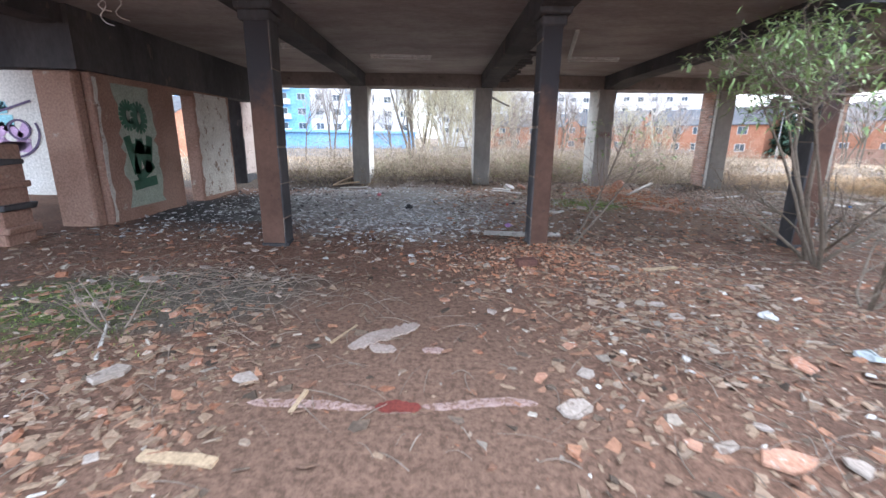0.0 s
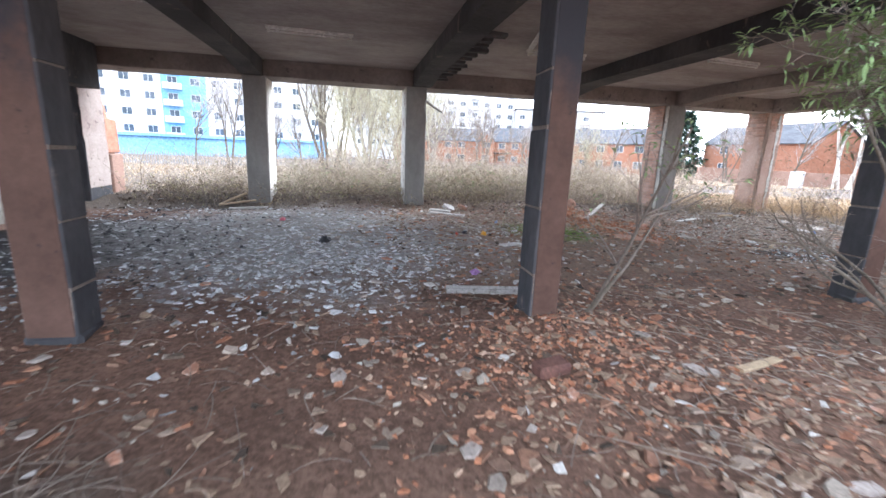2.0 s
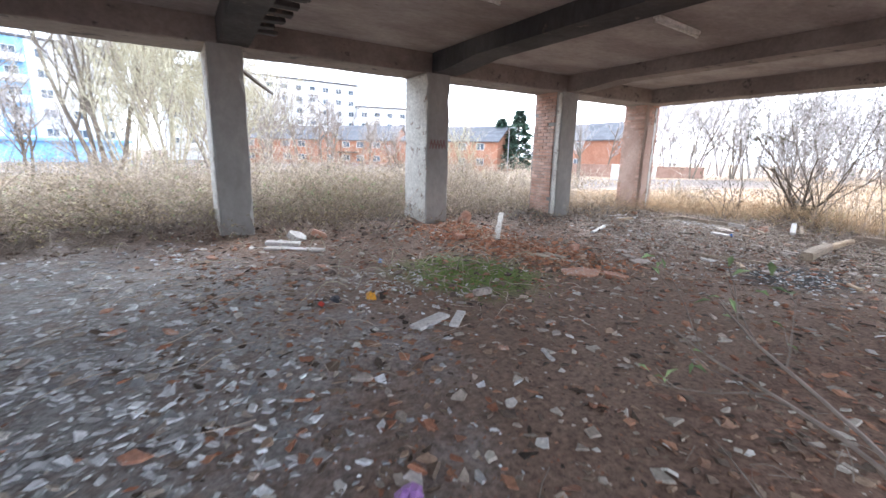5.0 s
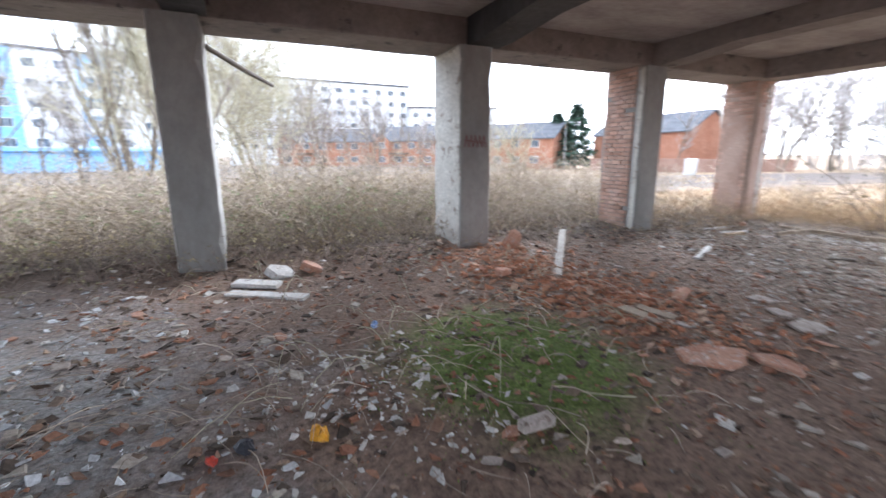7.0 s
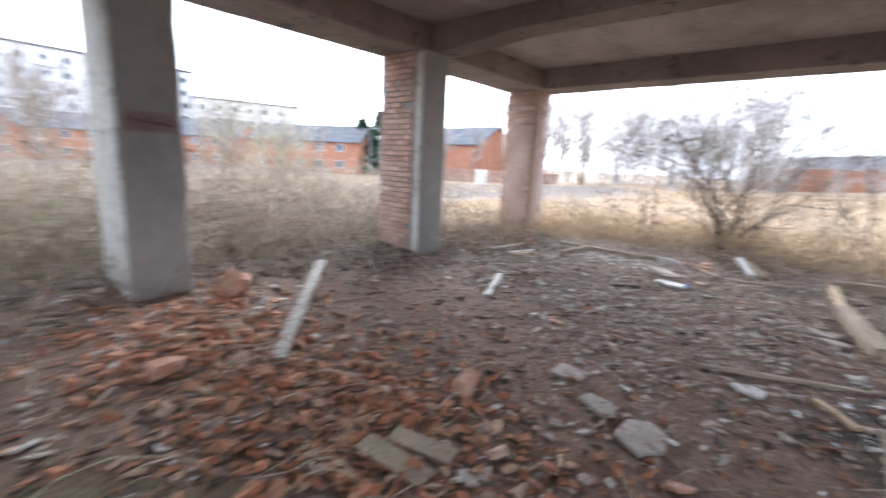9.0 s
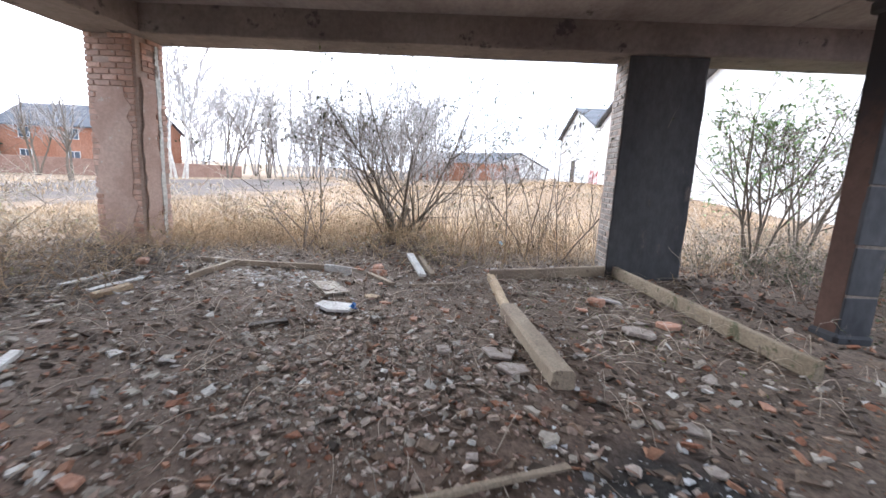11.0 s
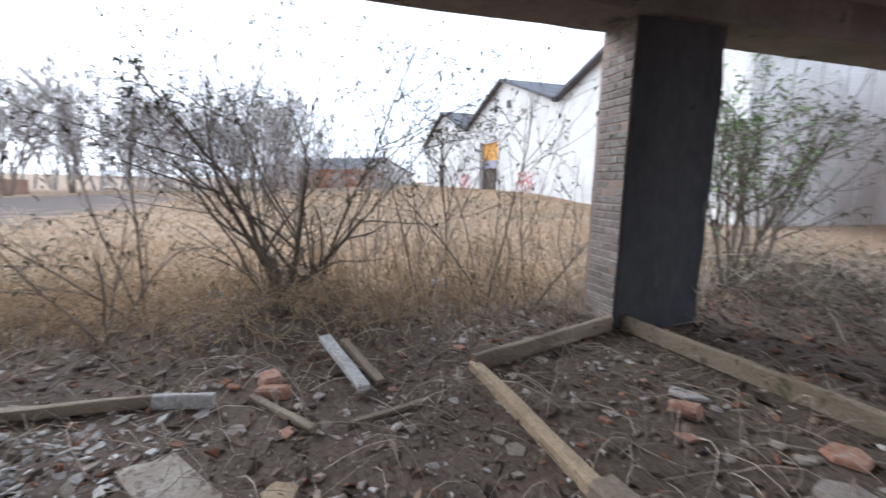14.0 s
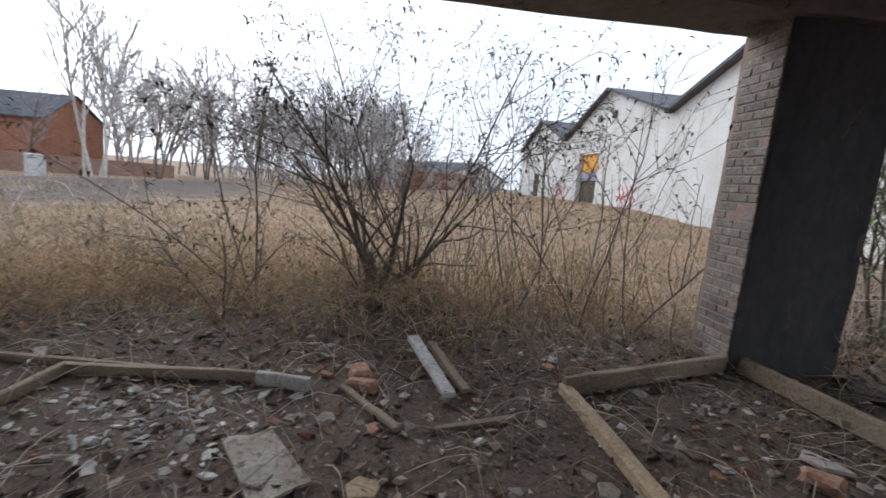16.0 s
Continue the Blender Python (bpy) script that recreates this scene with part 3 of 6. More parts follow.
rough_beam("beam_west", -5.84, -5.46, 6.75, 13.1, 2.36, SLAB + 0.005, SOOT_SHADE, "soot-black concrete beam over the west wall")
back = Mesh()
back.box(-14, -7.6, 10.5, 10.7, -0.3, SLAB, 0.02)
thing("wall_back", back, WHITEWALL, "white painted back wall", "wall", kind="structure")
outhouse = Mesh()
outhouse.box(7.5, 15.6, -9.0, -3.94, -0.3, 4.6, 0.02)
thing("wall_outbuilding", outhouse, FARBRICK, "red brick outbuilding wall beside the warehouse", "wall", kind="structure")


# ---- far buildings ----
def polar(azimuth, r, ex=2.5, ey=8.0):
    return ex + r * math.sin(radians(azimuth)), ey + r * math.cos(radians(azimuth))


def facing(a, b):
    """The pose of a front that runs from a to b in the plan (seen from outside, left to right), and its length."""
    d = Vector((b[0] - a[0], b[1] - a[1]))
    return math.degrees(math.atan2(d.y, d.x)), d.length


def window_mesh(w, h):
    f = Mesh()
    t = 0.07
    f.box(-w / 2, w / 2, -0.05, 0.03, 0, t, 0.005).box(-w / 2, w / 2, -0.05, 0.03, h - t, h, 0.005)
    f.box(-w / 2, -w / 2 + t, -0.05, 0.03, t, h - t, 0.005).box(w / 2 - t, w / 2, -0.05, 0.03, t, h - t, 0.005)
    f.box(-t / 2, t / 2, -0.05, 0.03, t, h - t, 0.005)
    p = Mesh()
    p.box(-w / 2 + t, w / 2 - t, -0.02, 0.01, t, h - t, 0.003)
    return f.data("window_frame", FRAMEMAT), p.data("pane", PANE)


def put_window(parent, fr, pa, x, y, z, rz=0):
    w = part("window", fr, None, parent)
    w.matrix_local = pose(x, y, z, 0, 0, rz)
    part("pane", pa, None, w)


def brick_house(a, b, depth, eave, ridge, z0, label, windows, gables=(), wallmat=FARBRICK, gable_windows=False):
    rz, length = facing(a, b)
    e = base("house", pose(a[0], a[1], z0, 0, 0, rz), label, "house", "brick houses")
    w = Mesh()
    prof = [(0, 0), (depth, 0), (depth, eave), (depth / 2, ridge), (0, eave)]
    v = [(0, y, z) for y, z in prof] + [(length, y, z) for y, z in prof]
    w.add(v, [(4, 3, 2, 1, 0), (5, 6, 7, 8, 9), (0, 1, 6, 5), (1, 2, 7, 6), (2, 3, 8, 7), (3, 4, 9, 8), (4, 0, 5, 9)])
    part("wall", w, wallmat, e)
    r = Mesh()
    for s in (0, 1):
        y0, y1 = (-0.35, depth / 2) if s == 0 else (depth + 0.35, depth / 2)
        drop = (ridge - eave) / (depth / 2) * 0.35
        q = [(-0.3, y0, eave - drop + 0.06), (length + 0.3, y0, eave - drop + 0.06), (length + 0.3, y1, ridge + 0.06), (-0.3, y1, ridge + 0.06)]
        r.add(q + [(x, y, z + 0.16) for x, y, z in q], [(0, 1, 2, 3), (4, 5, 6, 7), (0, 1, 5, 4), (1, 2, 6, 5), (2, 3, 7, 6), (3, 0, 4, 7)])
    part("roof", r, ROOF, e, "grey tiled roof")
    fr, pa = window_mesh(1.5, 1.2)
    for x in windows:
        put_window(e, fr, pa, x, -0.02, eave - 1.5)
        put_window(e, fr, pa, x, -0.02, 0.9)
    for gx, gw in gables:
        g = Mesh()
        h = gw * 0.45
        v = [(gx, -0.7, 0), (gx + gw, -0.7, 0), (gx + gw, -0.7, eave), (gx + gw / 2, -0.7, eave + h), (gx, -0.7, eave)]
        v += [(x, depth / 2, z) for x, _, z in v]
        g.add(v, [(0, 1, 2, 3, 4), (0, 1, 6, 5), (1, 2, 7, 6), (0, 4, 9, 5)])
        part("bay", g, wallmat, e)
        gr = Mesh()
        for p, q in (((gx - 0.3, eave - 0.1), (gx + gw / 2, eave + h + 0.15)), ((gx + gw / 2, eave + h + 0.15), (gx + gw + 0.3, eave - 0.1))):
            c = [(p[0], -1.0, p[1]), (q[0], -1.0, q[1]), (q[0], depth / 2, q[1]), (p[0], depth / 2, p[1])]
            gr.add(c + [(x, y, z + 0.18) for x, y, z in c], [(0, 1, 2, 3), (4, 5, 6, 7), (0, 1, 5, 4), (1, 2, 6, 5), (2, 3, 7, 6), (3, 0, 4, 7)])
        part("bay_roof", gr, ROOF, e)
        put_window(e, fr, pa, gx + gw / 2, -0.72, eave - 1.4)
        put_window(e, fr, pa, gx + gw / 2, -0.72, 0.9)
        porch = Mesh()
        porch.box(gx + gw, gx + gw + 4, -1.2, 0, 2.5, 2.75, 0.03)
        part("porch_roof", porch, DARKWOOD, e)
    return e


brick_house(polar(3.6, 97), polar(14.8, 91), 9, 5.0, 7.6, -1, "brick house with a grey tiled roof and a gabled bay", (6, 9.5, 13, 16), ((0.5, 3.6),))
brick_house(polar(15.2, 90), polar(24.3, 83), 9, 5.0, 7.8, -1, "brick house with a grey tiled roof and a gabled bay", (5.5, 8.5, 12), ((0.6, 3.4),))
brick_house(polar(25.4, 82.5), polar(38.2, 73), 9, 5.0, 7.6, -1, "brick terrace with a grey tiled roof", (2.5, 6, 9.5, 13, 16.5), ())
brick_house((54.3, 63.4), (53.6, 45.9), 7.5, 4.9, 7.4, -0.6, "plain orange brick house end beside a white birch", (4, 10), ())
h = brick_house((-46, 44), (-25, 41.8), 8, 3.9, 5.6, -0.7, "low orange brick building behind the scrub", (17.5,), ())


def flats(a, b, depth, floors, z0, label, blue_cols, step=3.4, ground_blue=True):
    rz, length = facing(a, b)
    e = base("apartment_building", pose(a[0], a[1], z0, 0, 0, rz), label, "building")
    fh = 2.75
    top = floors * fh + 0.6
    w = Mesh()
    w.box(0, length, 0, depth, 0, top, 0.05)
    part("wall", w, FLATWHITE, e)
    rf = Mesh()
    rf.box(-0.4, length + 0.4, -0.4, depth + 0.4, top, top + 0.35, 0.05)
    part("roof", rf, ROOF, e)
    fr, pa = window_mesh(1.5, 1.25)
    n = int(length / step)
    for i in range(n):
        x = (i + 0.5) * step
        if i in blue_cols:
            p = Mesh()
            p.box(i * step, (i + 1) * step, -0.06, 0.02, 0, top, 0.01)
            part("blue_panel", p, FLATBLUE, e, "sky-blue cladding panel")
        for k in range(1, floors):
            put_window(e, fr, pa, x, -0.08, k * fh + 0.9)
        if i % 4 == 1:
            for k in range(1, floors):
                bal = Mesh()
                bal.box(x - 1.4, x + 1.4, -1.3, 0, k * fh, k * fh + 0.15, 0.02)
                bal.box(x - 1.4, x + 1.4, -1.3, -1.22, k * fh + 0.1, k * fh + 1.0, 0.02)
                part("balcony", bal, FLATWHITE, e)
    if ground_blue:
        p = Mesh()
        p.box(0, length, -2.0, -0.07, 0, 3.0, 0.05)
        p.box(-0.2, length + 0.2, -2.6, -0.07, 3.0, 3.5, 0.05)
        part("ground_storey", p, FLATBLUE, e, "blue shop-front canopy storey")
    return e


flats((-62, 80), polar(-5.5, 88), 12, 6, -1, "white block of flats with sky-blue cladding strips", (0, 4, 5, 9, 10, 13))
flats(polar(-1.5, 112), polar(20.0, 121), 12, 7, -1, "long white flat-roofed block with window bands", (), 3.4, False)
flats(polar(20.0, 118), polar(31, 122), 12, 5, -1, "lower flat-roofed block beyond the houses", (), 3.4, False)


# ---- warehouse with three gables ----
def warehouse():
    e = base("warehouse", pose(17.6, -1.2, 0.2), "white-painted gabled warehouse with graffiti and a broken roof", "warehouse")
    span, eave, apex, depth = 13.5, 5.1, 7.4, 22
    d0, d1, dh = 16.9, 20.2, 4.0
    for k in range(3):
        x0 = k * span - 3.9
        xl, xm, xr = max(x0, 0.0), x0 + span / 2, x0 + span

        def top(x):
            return apex - abs(x - xm) / (span / 2) * (apex - eave)

        m = Mesh()
        # the front, with a tall door opening in the second gable
        if k == 1:
            m.prism([(xl, 0), (d0, 0), (d0, top(d0)), (xm, apex), (xl, top(xl))] if d0 > xm else [(xl, 0), (d0, 0), (d0, top(d0)), (xl, top(xl))], 0, 0.3)
            m.prism([(d0, dh), (d1, dh), (d1, top(d1)), (d0, top(d0))], 0, 0.3)
            m.prism([(d1, 0), (xr, 0), (xr, eave), (d1, top(d1))], 0, 0.3)
        else:
            m.prism([(xl, 0), (xr, 0), (xr, eave), (xm, apex), (xl, top(xl))], 0, 0.3)
        m.v = [(x, -z, y) for x, y, z in m.v]
        m.v = [(x, y, z - 0.8 if z < 0.01 else z) for x, y, z in m.v]
        part("wall", m, WHITEWALL, e)
        for a, b in (((xl - 0.15, top(xl)), (xm, apex)), ((xm, apex), (xr + 0.15, eave))):
            for j in range(8):
                y0, y1 = 0.35 - (depth / 8) * j, 0.35 - (depth / 8) * (j + 1)
                if j in (1, 2) and a[0] >= xm:
                    continue
                c = [(a[0], y0, a[1]), (b[0], y0, b[1]), (b[0], y1, b[1]), (a[0], y1, a[1])]
                r = Mesh()
                r.add(c + [(x, y, z + 0.14) for x, y, z in c], [(0, 1, 2, 3), (4, 5, 6, 7), (0, 1, 5, 4), (1, 2, 6, 5), (2, 3, 7, 6), (3, 0, 4, 7)])
                part("roof_sheet", r, ROOF, e)
        for j in (1, 2, 3):
            t = Mesh()
            t.tube([Vector((x0 + span / 2, -2.6 * j, apex)), Vector((x0 + span, -2.6 * j, eave))], [0.07, 0.07], 4)
            part("rafter", t, DARKWOOD, e)
        for vx in (xm - 1.2, xm + 0.8):
            v = Mesh()
            v.box(vx, vx + 0.4, 0.0, 0.12, eave + 0.6, eave + 1.0, 0.02)
            part("vent", v, ROOF, e)
    for box in ((-0.2, 0.0, -depth, 0, 6.4), (span * 3 - 3.9, span * 3 - 3.7, -depth, 0, eave), (0, span * 3 - 3.9, -depth - 0.2, -depth, eave)):
        side = Mesh()
        side.box(*box[:4], -0.8, box[4], 0.02)
        part("side_wall", side, WHITEWALL, e)
    for k in range(22):
        rib = Mesh()
        rib.box(-0.26, -0.198, -depth + 0.5 + k, -depth + 0.62 + k, -0.8, 6.38, 0.01)
        part("rib", rib, WHITEWALL, e)
    d = Mesh()
    d.box(d0, d1, -0.5, -0.35, -0.6, 2.6, 0.02)
    part("door", d, DARKWOOD, e, "dark open loading door")
    s = Mesh()
    s.box(d0 + 0.05, d1 - 0.05, -0.4, -0.28, 2.75, 3.95, 0.02)
    part("sign_board", s, plain("orange board", (0.75, 0.36, 0.05)), e, "orange painted board over the door")
    s = Mesh()
    s.box(d0 + 0.05, d1 - 0.05, -0.38, -0.27, 2.2, 2.74, 0.02)
    part("lower_board", s, plain("lilac board", (0.34, 0.33, 0.4)), e)
    # a boarded hatch and unreadable red strokes
    s = Mesh()
    s.box(11.5, 14.0, -0.1, 0.03, 0.4, 2.4, 0.02)
    part("hatch", s, WHITEWALL, e)
    red = plain("red spray paint", (0.62, 0.08, 0.07))
    g = Mesh()
    for sx in range(5):
        x = 11.9 + sx * 0.4
        pts = [Vector((x + 0.18 * math.sin(q * 1.7 + sx), 0.045, 0.7 + 0.17 * q)) for q in range(8)]
        g.tube(pts, [0.03] * 8, 4)
        g.tube([Vector((x - 0.1, 0.045, 1.2 + 0.1 * (sx % 3))), Vector((x + 0.36, 0.045, 1.3 + 0.15 * (sx % 2)))], [0.03, 0.03], 4)
    part("graffiti", g, red, e, "red sprayed strokes")
    g = Mesh()
    for sx in range(6):
        x = 22.3 + sx * 0.4
        pts = [Vector((x + 0.2 * math.sin(q * 2.1 + sx), 0.045, 0.5 + 0.22 * q)) for q in range(7)]
        g.tube(pts, [0.028] * 7, 4)
    part("graffiti", g, red, e, "red sprayed strokes")
    d2 = Mesh()
    d2.box(29.5, 31.0, -0.05, 0.04, -0.6, 2.8, 0.02)
    part("side_door", d2, DARKWOOD, e)
    return e


warehouse()


# ---- services under the slab ----
def batten(x0, y0, x1, y1, label):
    d, length = facing((x0, y0), (x1, y1))
    e = base("strip_light", pose(x0, y0, SLAB, 0, 0, d), label, "light fitting", "dead strip lights")
    b = Mesh()
    b.box(0, length, -0.035, 0.035, -0.05, 0.002, 0.008)
    part("housing", b, TUBE, e)
    for x in (0.02, length - 0.06):
        s = Mesh()
        s.box(x, x + 0.04, -0.02, 0.02, -0.1, -0.048, 0.005)
        part("socket", s, TUBE, e)
    t = Mesh()
    t.tube([Vector((0.05, 0, -0.08)), Vector((length - 0.05, 0, -0.08))], [0.016, 0.016], 8)
    part("tube", t, TUBE, e)


batten(-1.67, 10.3, -0.3, 10.4, "dead white strip light on the stained soffit")
batten(2.75, 10.3, 3.9, 10.28, "dead white strip light on the stained soffit")
batten(2.2, 7.8, 2.74, 10.1, "hanging white strip light on the stained soffit")
batten(5.9, 9.6, 7.1, 9.7, "dead white strip light on the stained soffit")
batten(-3.3, 9.3, -2.75, 9.35, "short white fitting beside a black beam")
teeth = base("broken_casing", pose(1.52, 8.6, 3.0), "charred broken beam casing with jagged teeth", "beam casing")
for i in range(13):
    t = Mesh()
    t.box(-0.01, rng.uniform(0.18, 0.34), i * 0.34, i * 0.34 + 0.14, -0.02, 0.035, 0.008, 0.01)
    part("tooth", t, SOOT_SHADE, teeth)
t = Mesh()
t.box(-0.012, 0.04, -0.1, 4.5, 0.03, 0.24, 0.01)
part("board", t, SOOT_SHADE, teeth)
for x, y, h in ((-4.75, 6.5, 0.36), (-4.5, 6.45, 0.3), (-4.62, 6.3, 0.22)):
    w = Mesh()
    pts = [Vector((x + 0.05 * math.sin(k * 1.1), y, SLAB - h * k / 7)) for k in range(7)] + [Vector((x + 0.12, y, SLAB - h * 0.95))]
    w.tube(pts, [0.008] * 8, 5)
    thing("cable", w, TUBE, "pale loose cable hanging from the soffit", "cable", "hanging cables")
pipe = Mesh()
pipe.tube([Vector((1.42, 14.0, 2.72)), Vector((1.9, 14.9, 2.6)), Vector((2.3, 15.8, 2.55))], [0.035, 0.035, 0.03], 8)
thing("pipe", pipe, DARKWOOD, "bent dark pipe sticking out under the edge beam", "pipe")

# broken red pier at the west end of the south row
e = base("brick_pier", pose(-6.0, 5.7, 0), "broken red brick pier with stepped ledges", "pier")
p = Mesh()
p.box(-0.35, 0.18, -0.2, 0.25, -0.3, 1.3, 0.02, 0.02)
part("shaft", p, BROWNWALL, e)
for i, z in enumerate((0.12, 0.42, 0.72, 1.02)):
    q = Mesh()
    q.box(-0.37, 0.28 - 0.02 * i, -0.24, 0.27, z, z + 0.09, 0.015, 0.015)
    part("ledge", q, SOOT_SHADE if i % 2 else BROWNWALL, e)


# broken pier outside the north-west corner
e = base("brick_pier", pose(-6.75, 15.6, gz(-6.75, 15.6)), "broken orange brick pier with a dark stained foot", "pier")
p = Mesh()
p.box(-0.28, 0.28, -0.3, 0.3, -0.3, 1.0, 0.03, 0.02)
part("foot", p, BROWNWALL, e, "dark stained foot")
p = Mesh()
p.box(-0.26, 0.22, -0.28, 0.28, 1.001, 1.9, 0.03, 0.05).box(-0.26, 0.02, -0.26, 0.24, 1.85, 2.3, 0.03, 0.05)
part("shaft", p, FARBRICK, e)


# ---- paint and graffiti on the west walls ----
def ragged(m, u0, u1, z0, z1, to3d, n=14, raggedness=0.08):
    """A ragged-edged coat, thin but solid."""
    rows = []
    for i in range(n + 1):
        z = z0 + (z1 - z0) * i / n
        rows.append((u0 + rng.uniform(0, raggedness), u1 - rng.uniform(0, raggedness), z))
    for (a, b, z), (c, d, w) in zip(rows, rows[1:]):
        v = [to3d(u, h, k) for k in (-0.004, 0.006) for u, h in ((a, z), (b, z), (d, w), (c, w))]
        m.add(v, [(0, 1, 2, 3), (4, 5, 6, 7), (0, 1, 5, 4), (1, 2, 6, 5), (2, 3, 7, 6), (3, 0, 4, 7)])


def on_west(u, h, k):
    return (-5.5 + k, u, h)


def on_back(u, h, k):
    return (u, 10.5 - k, h)


GREEN = plain("green graffiti paint", (0.035, 0.12, 0.07))
PALEGREEN = plain("pale green plaster", (0.36, 0.4, 0.33), 0.9)
m = Mesh()
ragged(m, 7.42, 8.45, 0.18, 2.25, on_west, 18, 0.14)
thing("plaster_patch", m, PALEGREEN, "pale green flaking plaster on the west wall", "plaster", kind="structure")
m = Mesh()
ragged(m, 9.9, 11.45, 0.05, 2.33, on_west, 18, 0.1)
thing("plaster_patch", m, PLASTER, "white peeling plaster beside the narrow opening", "plaster", kind="structure")
m = Mesh()
ragged(m, 7.02, 7.14, 0.0, 2.3, on_west, 14, 0.05)
thing("plaster_edge", m, PLASTER, "pale broken plaster edge", "plaster", kind="structure")


def strokes(name, paths, to3d, width, material, label):
    m = Mesh()
    for path in paths:
        for (a, b), (c, d) in zip(path, path[1:]):
            t = Vector((c - a, d - b))
            nrm = Vector((-t.y, t.x)).normalized() * width / 2 if t.length > 1e-6 else Vector((0, width / 2))
            q = [(a + nrm.x, b + nrm.y), (c + nrm.x, d + nrm.y), (c - nrm.x, d - nrm.y), (a - nrm.x, b - nrm.y)]
            v = [to3d(u, h, k) for k in (0.002, 0.011) for u, h in q]
            m.add(v, [(0, 1, 2, 3), (4, 5, 6, 7), (0, 1, 5, 4), (1, 2, 6, 5), (2, 3, 7, 6), (3, 0, 4, 7)])
    return thing(name, m, material, label, "graffiti", kind="structure")


def ring(cu, cz, ru, rz, a0=0, a1=360, n=14):
    return [(cu + ru * math.cos(radians(a0 + (a1 - a0) * i / n)), cz + rz * math.sin(radians(a0 + (a1 - a0) * i / n))) for i in range(n + 1)]


strokes("graffiti_green", [ring(7.72, 1.75, 0.13, 0.18, 40, 330), ring(8.0, 1.72, 0.13, 0.2), [(7.6, 1.4), (7.75, 0.75), (7.9, 1.35), (8.05, 0.75), (8.2, 1.4)], [(7.62, 0.55), (8.25, 0.6)], [(7.7, 1.2), (8.2, 1.15)], [(7.75, 0.65), (8.2, 0.9)]],
        on_west, 0.17, GREEN, "dark green sprayed letters")
CYAN, VIOLET, LINE = plain("cyan spray", (0.3, 0.6, 0.68)), plain("violet spray", (0.5, 0.34, 0.55)), plain("dark violet line", (0.1, 0.07, 0.14))
strokes("graffiti_cyan", [ring(-10.6, 1.85, 0.35, 0.25, 20, 200), [(-11.2, 1.9), (-10.2, 2.0)], [(-10.9, 1.7), (-10.1, 1.7)]], on_back, 0.26, CYAN, "cyan sprayed fill")
strokes("graffiti_violet", [ring(-10.2, 1.3, 0.3, 0.2, 180, 360), [(-10.6, 1.35), (-10.3, 1.6), (-10.0, 1.3), (-9.8, 1.6)], [(-10.5, 1.1), (-9.8, 1.1)]], on_back, 0.24, VIOLET, "violet sprayed fill")
strokes("graffiti_outline", [ring(-10.3, 1.45, 0.75, 0.6, 150, 380, 20), ring(-10.0, 1.5, 0.25, 0.22), [(-11.0, 2.15), (-10.4, 1.9), (-9.6, 2.15)]], lambda u, h, k: (u, 10.49 - k, h), 0.05, LINE, "dark violet sprayed outline")
strokes("graffiti_red", [[(4.62 + 0.035 * k, 1.5 + 0.17 * (k % 2)) for k in range(11)], [(4.62, 1.6), (4.98, 1.56)]],
        lambda u, h, k: (u, YS - k, h), 0.016, plain("faded red paint", (0.24, 0.13, 0.12)), "faded red sprayed scrawl on a column")


# ---- timbers, boards and single pieces ----
def plank(a, b, w, h, label, material=WOOD, name="plank", za=None, zb=None, cat="plank", group=""):
    """A split and weathered board from a to b (plan), lying on the ground."""
    za = gz(*a) if za is None else za
    zb = gz(*b) if zb is None else zb
    pa, pb = Vector((*a, za)), Vector((*b, zb))
    d = pb - pa
    m = Mesh()
    n = max(3, int(d.length / 0.25))
    rows = []
    for i in range(n + 1):
        s = i / n
        c = [rng.uniform(-0.006, 0.006) for _ in range(8)]
        x = d.length * s + (rng.uniform(-0.03, 0.03) if i in (0, n) else 0)
        ch = min(w, h) * 0.15
        rows += [(x + c[0], -w / 2 + ch + c[1], 0), (x, w / 2 - ch + c[2], 0), (x, w / 2 + c[2], ch), (x + c[3], w / 2 + c[4], h - ch),
                 (x, w / 2 - ch + c[4], h + c[5]), (x, -w / 2 + ch + c[6], h + c[5]), (x, -w / 2 + c[6], h - ch), (x, -w / 2 + c[1], ch)]
    faces = [(i * 8 + k, i * 8 + (k + 1) % 8, (i + 1) * 8 + (k + 1) % 8, (i + 1) * 8 + k) for i in range(n) for k in range(8)]
    faces += [tuple(range(8)), tuple(n * 8 + k for k in range(8))]
    m.add(rows, faces)
    rot = d.to_track_quat("X", "Z").to_matrix().to_4x4()
    return thing(name, m, material, label, cat, group, at=Matrix.Translation(pa) @ rot)


PALESTONE_GREY = mat("grey plastic", (0.4, 0.38, 0.35), (0.3, 0.28, 0.26), (0.16, 0.14, 0.12), 3, 50, 0.7, 0.3)
WHITEBOARD = mat("chalky white board", (0.62, 0.6, 0.57), (0.5, 0.47, 0.44), (0.3, 0.25, 0.21), 4, 40, 0.85, 0.3, wear=0.6)
plank((-1.41, 1.57), (-1.05, 1.54), 0.06, 0.02, "short pale split board on bare soil", PALEWOOD)
plank((2.3, 4.64), (2.72, 4.74), 0.07, 0.02, "short yellowish board among brick chips", PALEWOOD)
plank((-0.86, 1.93), (-0.84, 2.12), 0.03, 0.015, "short pale lath across a painted line", PALEWOOD)
plank((-2.36, 2.49), (-2.74, 3.12), 0.022, 0.015, "thin pale lath on the ground", WHITEBOARD)
plank((-0.86, 2.75), (-0.72, 3.1), 0.02, 0.015, "short pale lath beside a chalky crust", PALEWOOD)
chd, chl = facing((0.62, 6.5), (1.78, 6.36))
